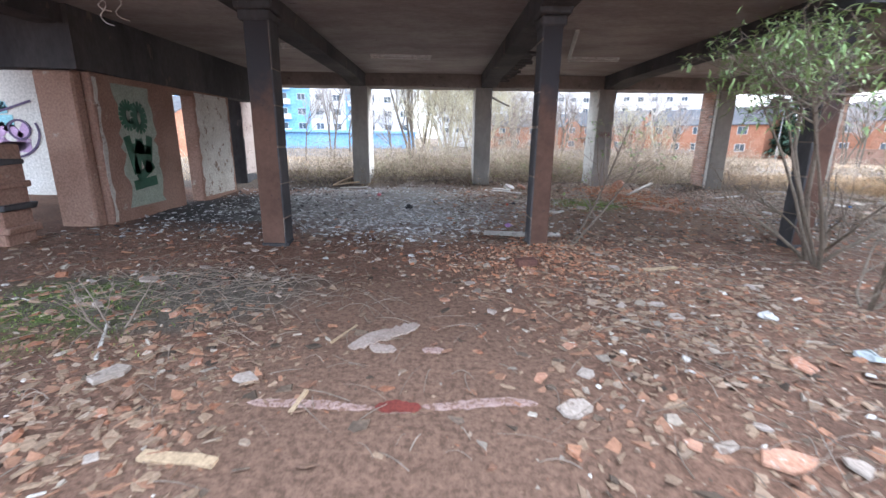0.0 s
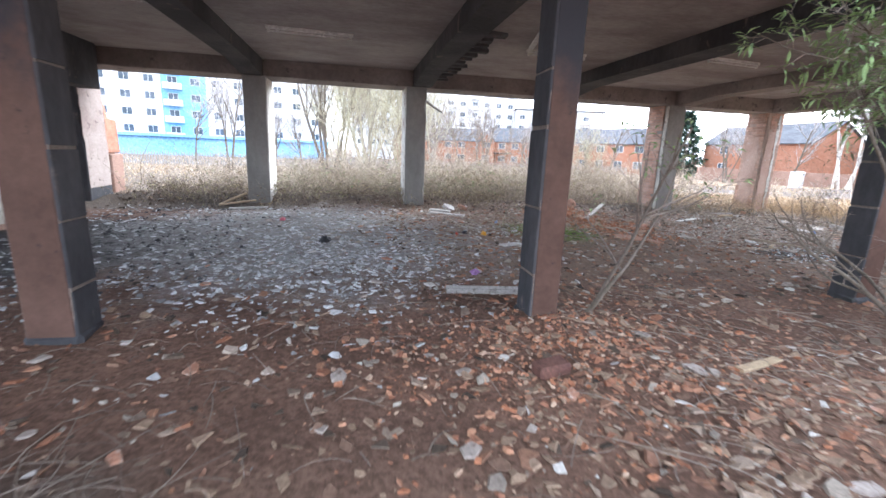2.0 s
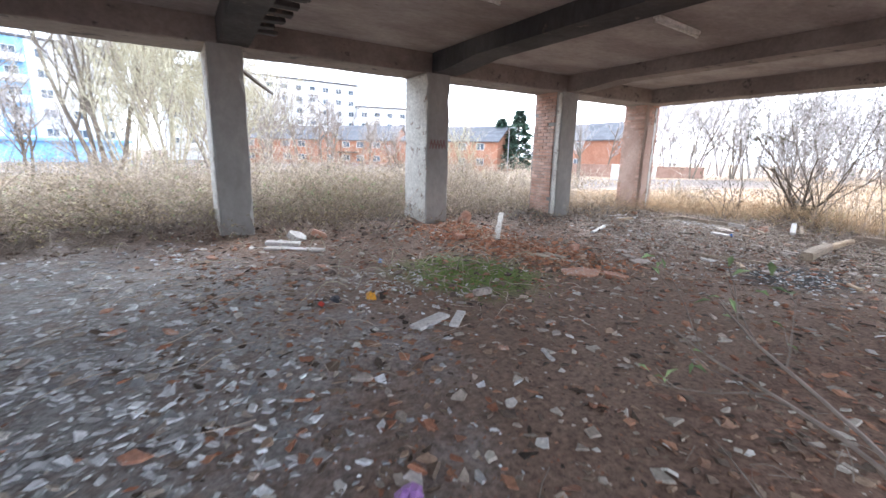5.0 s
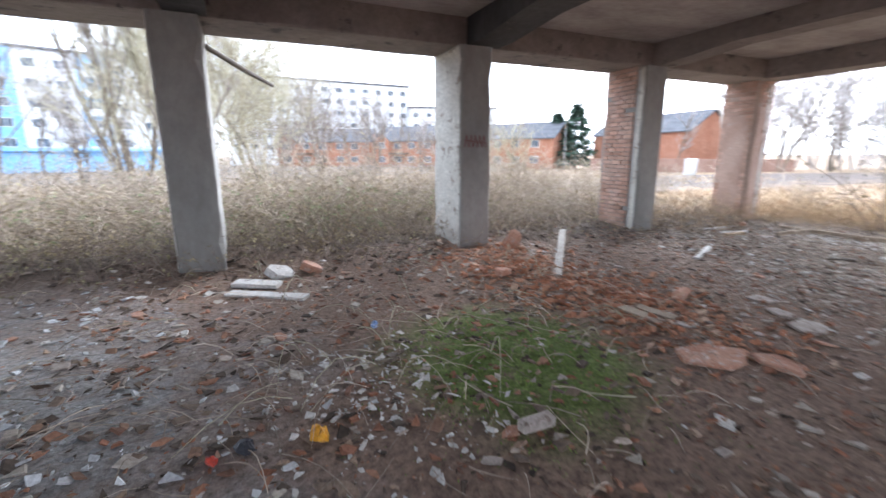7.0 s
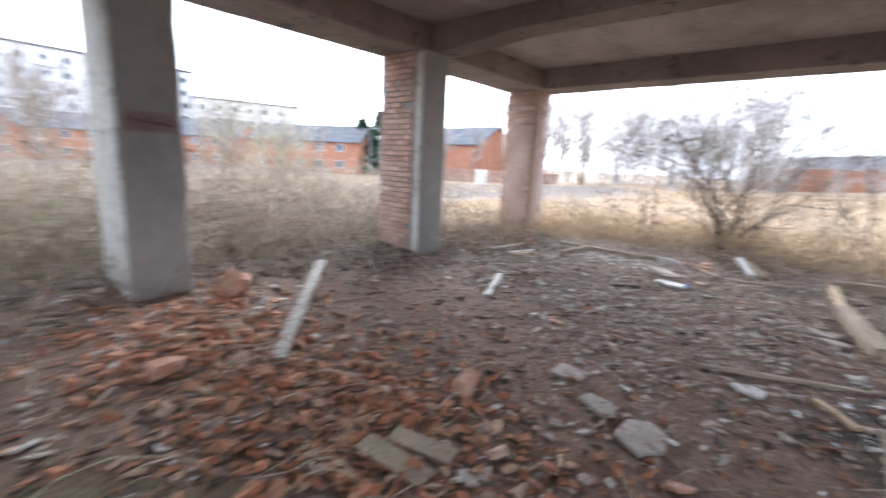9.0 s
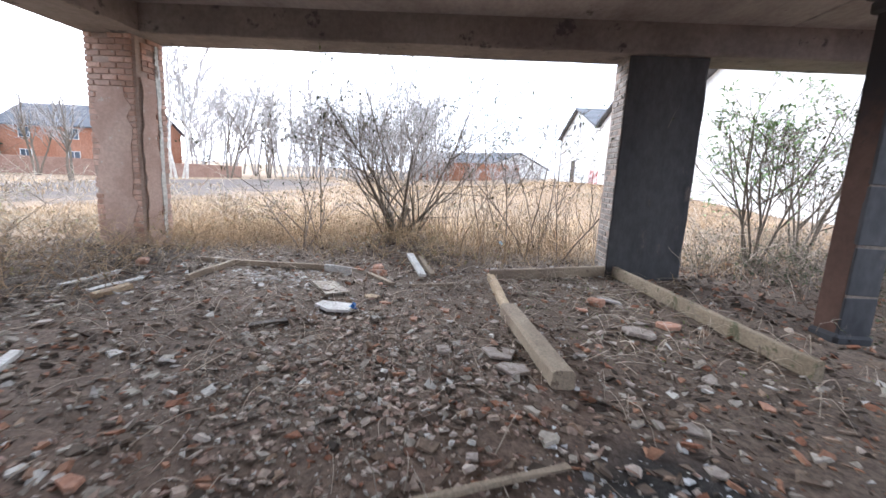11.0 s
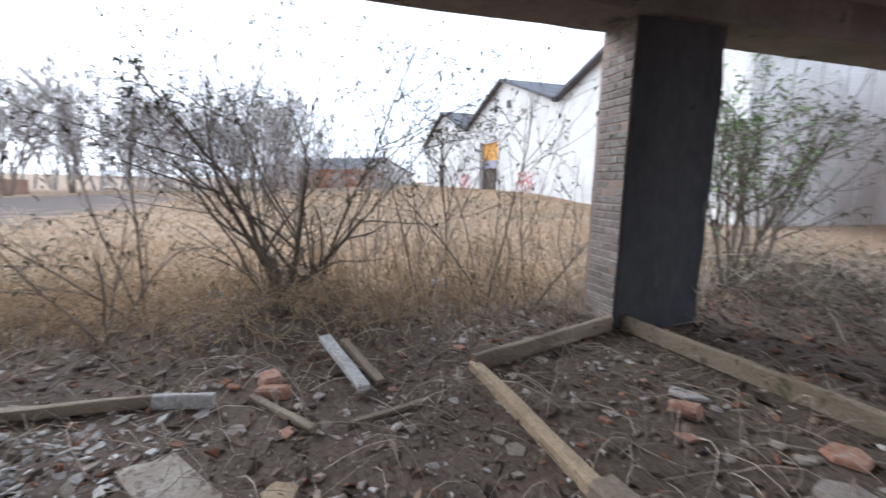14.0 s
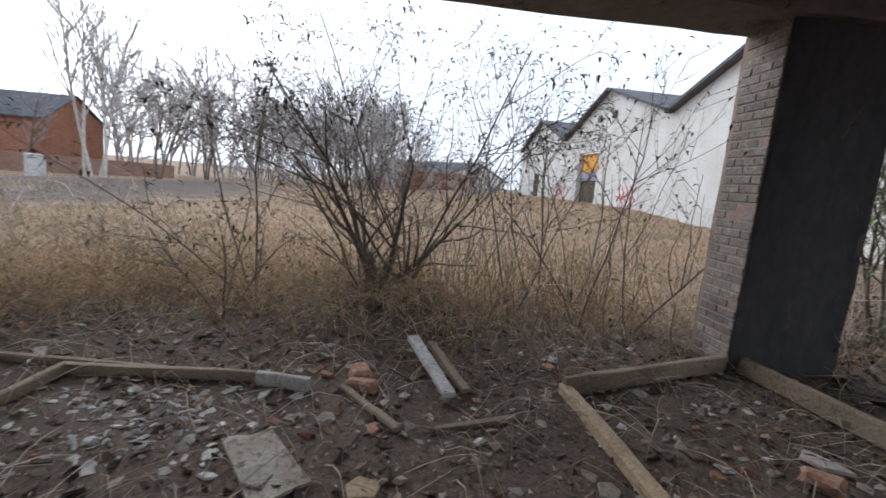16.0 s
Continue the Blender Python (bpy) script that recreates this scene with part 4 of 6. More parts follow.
channel = base("cable_channel", pose(0.62, 6.5, gz(1.2, 6.43) + 0.01, 0, 0, chd), "grey plastic cable channel lying on red soil", "channel")
t = Mesh()
t.box(0, chl, -0.06, 0.06, 0, 0.012, 0.003)
part("tray", t, PALESTONE_GREY, channel)
for ly in (-0.06, 0.048):
    t = Mesh()
    t.box(0, chl, ly, ly + 0.012, 0.012, 0.05, 0.003)
    part("lip", t, PALESTONE_GREY, channel)
t = Mesh()
t.box(chl - 0.16, chl, -0.065, 0.065, 0.04, 0.06, 0.006)
part("socket_plate", t, WHITEBOARD, channel, "pale socket plate with a black disc for its hole")
# black disc paints the darkness of the round hole
t = Mesh()
t.tube([Vector((chl - 0.08, 0, 0.058)), Vector((chl - 0.08, 0, 0.064))], [0.032, 0.032], 12)
part("socket_hole_disc", t, SOOT_SHADE, channel)
plank((1.45, 12.45), (2.2, 12.0), 0.16, 0.03, "white chalky board beside a column", WHITEBOARD)
plank((1.5, 12.75), (1.95, 12.55), 0.2, 0.05, "white broken board beside a column", WHITEBOARD)
plank((4.92, 11.4), (6.35, 13.05), 0.1, 0.04, "long grey plank lying propped on rubble", mat("silver grey timber", (0.46, 0.42, 0.37), (0.36, 0.32, 0.28), (0.2, 0.17, 0.14), 4, 60, 0.85, 0.4), za=0.0, zb=0.17)
plank((4.8, 10.31), (4.83, 9.96), 0.13, 0.025, "flat weathered board on brick rubble", WOOD)
plank((4.93, 10.28), (5.03, 9.93), 0.12, 0.025, "flat weathered board on brick rubble", WOOD)
plank((7.3, 11.39), (8.25, 11.85), 0.07, 0.03, "pale lath on dark earth", WHITEBOARD)
plank((9.54, 12.54), (10.12, 12.39), 0.08, 0.03, "pale board on dark earth", WHITEBOARD)
plank((7.07, 9.34), (7.49, 8.39), 0.035, 0.025, "long thin grey stick on the ground", WOOD)
plank((7.14, 7.49), (6.91, 7.3), 0.05, 0.03, "short pale lath on dark earth", PALEWOOD)
plank((7.06, 8.65), (6.83, 8.48), 0.05, 0.03, "short pale lath on dark earth", PALEWOOD)
plank((8.99, 10.65), (9.12, 10.41), 0.08, 0.03, "short black charred board on the ground", DARKWOOD)
plank((6.94, 8.37), (6.05, 8.39), 0.028, 0.022, "long thin grey stick on dark soil", WOOD)
G = "timber frame on the ground"
plank((11.08, 8.56), (11.66, 6.9), 0.06, 0.14, "mossy timber edge of a sunken frame", WOOD, "timber", cat="timber", group=G)
plank((11.1, 8.55), (9.6, 8.47), 0.09, 0.09, "split weathered timber of a sunken frame", PALEWOOD, "timber", cat="timber", group=G)
plank((9.62, 8.47), (8.2, 8.27), 0.15, 0.13, "squared heavy timber of a sunken frame", WOOD, "timber", cat="timber", group=G)
plank((11.76, 6.84), (8.6, 6.45), 0.07, 0.15, "grey mossy timber along a sunken frame", mat("mossy timber", (0.3, 0.24, 0.17), (0.23, 0.18, 0.125), (0.13, 0.12, 0.07), 2, 50, 0.9, 0.5), "timber", cat="timber", group=G)
plank((10.96, 11.84), (11.0, 10.62), 0.045, 0.075, "pale-topped timber edge of a second frame", WOOD, "timber", cat="timber", group=G)
plank((10.97, 10.66), (10.95, 10.33), 0.05, 0.09, "bright split timber end", WHITEBOARD, "timber", cat="timber", group=G)
plank((10.96, 11.84), (10.09, 11.9), 0.05, 0.07, "dark timber edge of a second frame", WOOD, "timber", cat="timber", group=G)
plank((11.1, 12.4), (11.05, 11.0), 0.05, 0.05, "thin batten behind a sunken frame", WOOD, "timber", cat="timber", group=G)
plank((11.6, 9.66), (10.85, 9.4), 0.09, 0.05, "white painted splintered board", WHITEBOARD, za=0.12, zb=0.0)
plank((11.55, 9.52), (10.95, 9.28), 0.06, 0.04, "grey splintered board by a white one", WOOD, za=0.1, zb=0.0)
plank((11.01, 10.11), (10.51, 9.72), 0.05, 0.035, "thin broken lath in brambles", WOOD)
plank((10.54, 9.52), (10.69, 9.04), 0.04, 0.035, "thin broken lath in brambles", WOOD)
plank((9.42, 12.34), (9.69, 12.24), 0.1, 0.05, "raw orange split timber end", PALEWOOD)
plank((9.67, 12.9), (10.3, 12.8), 0.06, 0.03, "pale lath by the corner column", WHITEBOARD)

plank((-3.3, 12.9), (-2.75, 13.15), 0.12, 0.03, "pinkish broken board leaning at a column", PALEWOOD, za=0.0, zb=0.25)
plank((-3.25, 12.75), (-2.5, 12.95), 0.1, 0.03, "pinkish broken board at a column foot", PALEWOOD, za=0.02, zb=0.12)
plank((-3.0, 12.6), (-2.2, 12.75), 0.07, 0.03, "white broken lath at a column foot", WHITEBOARD)
plank((2.25, 8.6), (2.5, 8.85), 0.08, 0.03, "white broken lath on rubble", WHITEBOARD)
plank((2.0, 8.75), (2.35, 8.9), 0.12, 0.03, "white broken board on rubble", WHITEBOARD)
plank((2.55, 7.75), (2.62, 7.95), 0.03, 0.02, "short white lath on red soil", WHITEBOARD)


def lump(name, x, y, sx, sy, sz, material, label, cat, rz=0, tilt=0, lift=0.0):
    """A broken block with knocked corners."""
    m = Mesh()
    m.box(-sx / 2, sx / 2, -sy / 2, sy / 2, 0, sz, min(sx, sy, sz) * 0.22, min(sx, sy, sz) * 0.13)
    return thing(name, m, material, label, cat, at=pose(x, y, gz(x, y) - sz * 0.08 + lift, tilt, tilt * 0.6, rz))


def slab_piece(name, x, y, r, h, material, label, cat, sides=6, rz=0, tilt=3, squash=1.0):
    """A broken flat piece with an uneven outline."""
    m = Mesh()
    o = []
    for k in range(sides):
        a = 2 * math.pi * (k + rng.uniform(-0.25, 0.25)) / sides
        q = r * rng.uniform(0.75, 1.1)
        o.append((q * math.cos(a), q * math.sin(a) * squash))
    h *= 0.7
    inner = [(p * 0.94, q * 0.94) for p, q in o]
    n = len(o)
    v = [(p, q, 0) for p, q in o] + [(p, q, h * 0.7) for p, q in o] + [(p, q, h) for p, q in inner]
    m.add(v, [tuple(range(n))[::-1], tuple(range(2 * n, 3 * n))] + [(i + s * n, (i + 1) % n + s * n, (i + 1) % n + (s + 1) * n, i + (s + 1) * n) for i in range(n) for s in (0, 1)])
    return thing(name, m, material, label, cat, at=pose(x, y, gz(x, y) + 0.006, tilt, tilt * 0.5, rz))


PALESTONE = mat("pale broken screed", (0.42, 0.36, 0.32), (0.33, 0.28, 0.24), (0.22, 0.17, 0.14), 4, 40, 0.9, 0.4)
SOLIDBRICK = mat("loose red brick", (0.4, 0.2, 0.13), (0.46, 0.27, 0.19), (0.5, 0.4, 0.34), 5, 45, 0.92, 0.4)
lump("brick", 5.59, 10.32, 0.24, 0.12, 0.11, SOLIDBRICK, "pinkish loose brick on rubble", "brick", 20)
lump("brick", 11.0, 9.98, 0.22, 0.11, 0.08, SOLIDBRICK, "ochre brick half-buried by brambles", "brick", 70, 8)
lump("brick", 11.15, 10.02, 0.2, 0.12, 0.1, SOLIDBRICK, "dark red brick half-buried by brambles", "brick", 20, 5)
lump("brick", 10.16, 7.5, 0.18, 0.11, 0.09, SOLIDBRICK, "broken brick inside a timber frame", "brick", 40)
lump("brick", 4.34, 11.66, 0.21, 0.11, 0.08, SOLIDBRICK, "loose red brick on a mound", "brick", 10, 5)
lump("brick", 10.7, 12.85, 0.22, 0.12, 0.08, SOLIDBRICK, "loose red brick beside the corner column", "brick", 30, 5)
lump("brick", 0.95, 4.75, 0.24, 0.13, 0.09, mat("dark brick", (0.12, 0.06, 0.05), (0.16, 0.08, 0.06), None, 4, 40, 0.9, 0.3), "dark brick at the foot of a post", "brick", 15)
slab_piece("rubble_block", 2.0, 12.9, 0.2, 0.13, WHITEBOARD, "white lump of broken plaster", "rubble", 6, 30, 32, 0.7)
slab_piece("rubble_block", 2.35, 12.95, 0.17, 0.14, SOLIDBRICK, "orange-brown rounded lump of rubble", "rubble", 7, 60, 24, 0.8)
lump("rubble_block", 5.22, 12.9, 0.44, 0.2, 0.28, SOLIDBRICK, "pinkish lump leaning on a column", "rubble", 50, 25)
lump("rubble_block", 3.0, 9.2, 0.22, 0.09, 0.07, PALESTONE, "pale stone block at the edge of moss", "rubble", 5)
slab_piece("slab_piece", 0.71, 1.98, 0.13, 0.03, PALESTONE, "pale rounded slab piece standing in soil", "slab", 7, 20, 14, 0.55)
slab_piece("slab_piece", 6.29, 9.98, 0.13, 0.03, PALESTONE, "flat broken screed piece", "slab", 6, 20, 2)
slab_piece("slab_piece", 6.0, 9.64, 0.17, 0.025, PALESTONE, "flat broken screed piece", "slab", 5, 50, 3, 0.7)
slab_piece("slab_piece", 5.87, 9.34, 0.19, 0.028, PALESTONE, "flat broken screed piece", "slab", 6, 10, 3, 0.8)
slab_piece("slab_piece", 6.93, 8.99, 0.11, 0.03, WHITEBOARD, "small pale slab piece", "slab", 5, 10, 4)
slab_piece("slab_piece", 4.65, 9.35, 0.3, 0.05, SOLIDBRICK, "large flat orange-brown slab piece", "slab", 6, 0, 4, 0.7)
slab_piece("slab_piece", 5.0, 9.1, 0.16, 0.05, SOLIDBRICK, "flat orange-brown slab piece", "slab", 5, 30, 5)
slab_piece("slab_piece", 10.35, 7.3, 0.14, 0.03, WHITEBOARD, "white plaster piece inside a timber frame", "slab", 5, 0, 8)
slab_piece("slab_piece", 9.35, 7.35, 0.15, 0.05, PALESTONE, "pinkish slab piece inside a timber frame", "slab", 6, 0, 4)
slab_piece("slab_piece", 9.6, 7.0, 0.13, 0.05, SOLIDBRICK, "reddish slab piece inside a timber frame", "slab", 6, 40, 4)
slab_piece("slab_piece", 8.68, 8.62, 0.15, 0.03, PALESTONE, "grey slab piece beside a heavy timber", "slab", 5, 10, 4)
slab_piece("slab_piece", 10.05, 9.85, 0.09, 0.02, PALEWOOD, "ochre tile piece", "tile", 5, 10, 4)
slab_piece("slab_piece", -2.9, 3.9, 0.13, 0.03, PALESTONE, "pale slab piece in dark litter", "slab", 6, 10, 4, 0.6)
slab_piece("slab_piece", -2.1, 2.3, 0.13, 0.04, PALESTONE, "flat tan slab piece on soil", "slab", 5, 60, 4, 0.6)
slab_piece("slab_piece", -1.25, 2.25, 0.1, 0.03, PALESTONE, "flat tan slab piece on soil", "slab", 5, 0, 4, 0.6)
slab_piece("slab_piece", 1.6, 1.6, 0.17, 0.03, SOLIDBRICK, "flat brown slab piece on soil", "slab", 6, 10, 4, 0.5)
slab_piece("slab_piece", 2.4, 2.5, 0.14, 0.03, SOLIDBRICK, "flat reddish tile piece on soil", "slab", 5, 50, 6, 0.6)
slab_piece("slab_piece", 8.42, 8.56, 0.12, 0.03, PALESTONE, "pale slab piece beside a heavy timber", "slab", 5, 30, 5)
slab_piece("slab_piece", 6.87, 8.19, 0.11, 0.03, PALESTONE, "grey slab piece on burnt soil", "slab", 5, 15, 4)
# big tile with smaller pieces on it
tile = base("floor_tile", pose(10.15, 10.34, gz(10.15, 10.34) + 0.012, 3, 2, 0), "broken mottled floor tile on dark earth", "tile")
t = Mesh()
t.prism([(0.15, 0.26), (0.19, 0.2), (0.205, 0.13), (0.285, 0.056), (0.1, -0.085), (-0.11, -0.25), (-0.16, -0.19), (-0.31, -0.05), (-0.12, 0.07)], 0, 0.018)
part("tile", t, mat("stained floor tile", (0.48, 0.43, 0.36), (0.36, 0.3, 0.24), (0.2, 0.15, 0.12), 5, 40, 0.8, 0.3, wear=0.53), tile)
slab_piece("tile_piece", 10.03, 10.33, 0.08, 0.02, PALESTONE, "grey tile piece on a broken tile", "tile", 5).location.z += 0.02
slab_piece("tile_piece", 10.18, 10.4, 0.05, 0.02, PALESTONE, "small tile piece on a broken tile", "tile", 5).location.z += 0.02
t = Mesh()
t.prism([(-0.17, -0.11), (0.16, -0.14), (0.2, 0.02), (0.04, 0.18), (-0.13, 0.15)], 0, 0.025)
thing("floor_tile", t, WHITEBOARD, "clean white tile piece on dark earth", "tile", at=pose(9.57, 10.1, gz(9.57, 10.1) + 0.012, 4, -3, 95))


def crumple(name, x, y, r, c, label, cat, h=0.6):
    """A crumpled scrap of plastic or cloth."""
    m = Mesh()
    rings, seg = 5, 9
    v = []
    for i in range(rings + 1):
        ph = math.pi * i / rings
        for k in range(seg):
            a = 2 * math.pi * k / seg
            q = r * rng.uniform(0.6, 1.25)
            v.append((q * math.sin(ph) * math.cos(a), q * math.sin(ph) * math.sin(a) * 0.7, r * h * (1 + math.cos(ph)) * rng.uniform(0.6, 1.1)))
    m.add(v, [(i * seg + k, i * seg + (k + 1) % seg, (i + 1) * seg + (k + 1) % seg, (i + 1) * seg + k) for i in range(rings) for k in range(seg)])
    return thing(name, m, plain(name + " colour", c, 0.4), label, cat, at=pose(x, y, gz(x, y) - 0.005, 0, 0, rng.uniform(0, 180)))


crumple("glove", 9.6, 9.95, 0.055, (0.03, 0.16, 0.5), "crumpled blue rubber glove beside a white tile", "glove")
crumple("plastic_bag", 13.4, 10.85, 0.09, (0.25, 0.6, 0.68), "turquoise plastic bag caught in dead grass", "bag")
crumple("plastic_bag", 13.8, 8.2, 0.08, (0.25, 0.55, 0.75), "small blue plastic bag in dead grass", "bag")
crumple("packet", 1.1, 7.13, 0.085, (0.38, 0.2, 0.48), "crumpled purple packet on red soil", "packet", 0.4)
crumple("packet", 1.95, 9.6, 0.07, (0.75, 0.36, 0.03), "crumpled orange packet in rubble", "packet")
crumple("packet", 1.6, 9.62, 0.06, (0.05, 0.05, 0.06), "crumpled black packet in rubble", "packet")
crumple("packet", 1.45, 9.6, 0.04, (0.6, 0.08, 0.05), "crumpled red packet in rubble", "packet")
crumple("cloth", -1.63, 10.97, 0.1, (0.62, 0.16, 0.2), "crumpled pink-red cloth on ash", "cloth", 0.4)
crumple("cloth", -0.74, 9.04, 0.12, (0.03, 0.03, 0.035), "black crumpled cloth on ash", "cloth", 0.5)
crumple("packet", 2.6, 10.9, 0.05, (0.3, 0.45, 0.75), "small blue packet in rubble", "packet")
crumple("plastic_bag", 2.95, 2.6, 0.09, (0.42, 0.46, 0.47), "grey plastic bag in rubble", "bag", 0.4)
crumple("plastic_bag", 2.6, 2.0, 0.1, (0.45, 0.5, 0.54), "pale blue-grey plastic bag in rubble", "bag", 0.35)
crumple("plastic_bag", 2.75, 3.3, 0.08, (0.65, 0.65, 0.64), "white plastic bag in rubble", "bag", 0.5)
# painted line with a red dab, and a chalky crust
LINEPAINT = mat("worn pink-white paint", (0.4, 0.29, 0.265), (0.31, 0.21, 0.185), (0.2, 0.12, 0.088), 9, 60, 0.9, 0.2, wear=0.5)


def crust(name, x0, x1, yc, w, material, label, n=26, slope=0.0):
    m = Mesh()
    top, bot = [], []
    for i in range(n + 1):
        x = x0 + (x1 - x0) * i / n
        s = abs(math.sin(math.pi * i / n)) ** 0.35
        y = yc + 0.012 * math.sin(x * 5) + slope * (x - (x0 + x1) / 2)
        a, b = y - w * s * rng.uniform(0.35, 0.6), y + w * s * rng.uniform(0.35, 0.6)
        top += [(x, a, gz(x, a) + 0.009), (x, b, gz(x, b) + 0.009)]
        bot += [(x, a - 0.01, gz(x, a) - 0.02), (x, b + 0.01, gz(x, b) - 0.02)]
    k = 2 * (n + 1)
    f = []
    for i in range(n):
        f += [(2 * i, 2 * i + 1, 2 * i + 3, 2 * i + 2), (2 * i, 2 * i + 2, k + 2 * i + 2, k + 2 * i), (2 * i + 1, 2 * i + 3, k + 2 * i + 3, k + 2 * i + 1)]
    m.add(top + bot, f)
    return thing(name, m, material, label, "paint", kind="structure")


crust("painted_line", -1.14, -0.42, 2.0, 0.07, LINEPAINT, "worn pinkish-white painted line on soil")
crust("painted_line_east", -0.16, 0.5, 2.02, 0.08, LINEPAINT, "worn pinkish-white painted line on soil")
crust("painted_dab", -0.42, -0.16, 2.01, 0.1, plain("dark red paint", (0.19, 0.045, 0.035), 0.8), "dark red paint dab in a pale line", 12)
CHALK = mat("chalky crust", (0.4, 0.33, 0.295), (0.33, 0.26, 0.225), (0.23, 0.15, 0.11), 6, 50, 0.9, 0.2, wear=0.6)
crust("chalk_crust", -0.72, -0.22, 2.9, 0.24, CHALK, "pale chalky crust on trodden soil", 16, 0.8)
crust("chalk_crust_lobe", -0.56, -0.36, 2.66, 0.12, CHALK, "thin edge of a pale chalky crust", 10, -0.3)
crust("chalk_crust_small", -0.18, -0.02, 2.62, 0.07, LINEPAINT, "small pale crust on trodden soil", 10)


# ---- loose rubble ----
def rubble(name, n, place, lo, hi, thick, material, label, seed, flat=25):
    """Many broken chips, each with its own outline and lean."""
    r = random.Random(seed)
    m = Mesh()
    for _ in range(n):
        x, y = place(r)
        k = r.choice((3, 4, 4, 5))
        size = lo + (hi - lo) * r.random() ** 2.6
        sq = r.uniform(0.35, 1.0)
        a0 = r.uniform(0, 6.3)
        t = size * thick * r.uniform(0.6, 1.5)
        rot = Euler((radians(r.gauss(0, flat)), radians(r.gauss(0, flat)), a0)).to_matrix()
        o = Vector((x, y, gz(x, y) + t * 0.3))
        pts = []
        for i in range(k):
            a = 2 * math.pi * (i + r.uniform(-0.3, 0.3)) / k
            q = size * r.uniform(0.6, 1.1)
            pts.append((q * math.cos(a), q * math.sin(a) * sq))
        v = [tuple(o + rot @ Vector((p, q, -t / 2))) for p, q in pts] + [tuple(o + rot @ Vector((p * 0.85, q * 0.85, t / 2))) for p, q in pts]
        m.add(v, [tuple(range(k, 2 * k))] + [(i, (i + 1) % k, k + (i + 1) % k, k + i) for i in range(k)])
    return thing(name, m, material, label, "rubble", kind="stuff")


def area(x0, x1, y0, y1, keep=None):
    def pick(r):
        for _ in range(40):
            x, y = r.uniform(x0, x1), r.uniform(y0, y1)
            if keep is None or r.random() < keep(x, y):
                break
        return x + r.gauss(0, 0.35), y + r.gauss(0, 0.35)
    return pick


def blob(cx, cy, sx, sy):
    return lambda r: (r.gauss(cx, sx), r.gauss(cy, sy))


def aside(cx, cy, sx, sy):
    """Scattered about a centre, but for the trodden strip."""
    def pick(r):
        for _ in range(30):
            x, y = r.gauss(cx, sx), r.gauss(cy, sy)
            if y > 3.7 or abs(x + 0.25) > 0.75 + 0.25 * r.random() or r.random() < 0.06:
                break
        return x, y
    return pick


def off_path(x, y):
    return 0.12 + 0.88 * smooth(0.35, 1.5, abs(x + 0.3) * (1.0 if y < 3.4 else 0.8)) if y < 4.6 else 0.8


rubble("brick_chips", 6240, area(-6, 9, -1.8, 6.5, off_path), 0.01, 0.085, 0.2, BRICKCHIP, "scattered brick and tile chips", 1, 16)
rubble("brick_crumbs", 3840, area(-5, 9, -1.8, 6.8, off_path), 0.005, 0.022, 0.5, BRICKCHIP, "fine brick crumbs", 18, 16)
rubble("plaster_chips", 1900, area(-6, 9, -1.8, 6.5, off_path), 0.008, 0.075, 0.22, CHIP, "scattered pale plaster chips", 2, 16)
rubble("dark_litter", 5040, area(-6, 9, -1.8, 6.5, off_path), 0.012, 0.08, 0.15, DARKCHIP, "dark rotting litter", 3, 14)
rubble("ash_chips", 4800, blob(-0.7, 8.3, 1.1, 1.2), 0.01, 0.068, 0.16, SLATE, "grey slate and ash chips", 4, 14)
rubble("ash_chips", 3800, area(-5.2, 0.7, 6.2, 12.8), 0.01, 0.078, 0.16, SLATE, "grey slate and ash chips", 5, 14)
rubble("burnt_litter", 1800, area(-5.3, -2.0, 6.5, 12.5), 0.01, 0.06, 0.2, SOOT_SHADE, "black burnt litter", 6)
rubble("brick_chips", 5200, area(0.3, 8.5, 6.0, 13.2), 0.01, 0.07, 0.22, BRICKCHIP, "scattered brick and tile chips", 7, 16)
rubble("brick_crumbs", 3500, area(0.3, 8.0, 6.0, 13.2), 0.005, 0.02, 0.5, BRICKCHIP, "fine brick crumbs", 19, 16)
rubble("plaster_chips", 3000, area(-1, 9.5, 6.2, 13.2), 0.008, 0.085, 0.18, CHIP, "scattered pale plaster chips", 8, 14)
rubble("dark_litter", 5200, area(0, 9, 6.0, 13.6), 0.012, 0.08, 0.16, DARKCHIP, "dark rotting litter", 9, 14)
rubble("brick_rubble", 1600, blob(4.7, 11.9, 0.5, 0.75), 0.012, 0.085, 0.3, REDCHIP, "broken red brick on a mound", 10)
rubble("brick_rubble", 1500, blob(4.95, 10.4, 0.4, 0.65), 0.012, 0.08, 0.3, REDCHIP, "broken red brick", 11)
rubble("white_chips", 500, blob(2.3, 9.95, 0.35, 0.45), 0.008, 0.055, 0.15, WHITEBOARD, "white plaster crumbs at the edge of moss", 12)
rubble("plaster_chips", 2600, area(8, 12, 6.2, 13.4), 0.008, 0.075, 0.18, CHIP, "scattered pale plaster chips", 13, 16)
rubble("dark_litter", 5500, area(7.5, 12.6, 6.0, 13.6), 0.01, 0.07, 0.2, DARKCHIP, "dark rotting litter", 14)
rubble("pink_chips", 2600, blob(8.0, 9.5, 0.9, 0.7), 0.01, 0.05, 0.35, PINKCHIP, "pinkish tan broken chips", 61, 16)
rubble("gravel", 3800, blob(8.2, 9.9, 1.1, 0.75), 0.006, 0.028, 0.6, CHIP, "trodden pale gravel", 15)
rubble("brick_chips", 1500, area(8, 12, 6.0, 13.2), 0.01, 0.06, 0.3, BRICKCHIP, "scattered brick and tile chips", 16)
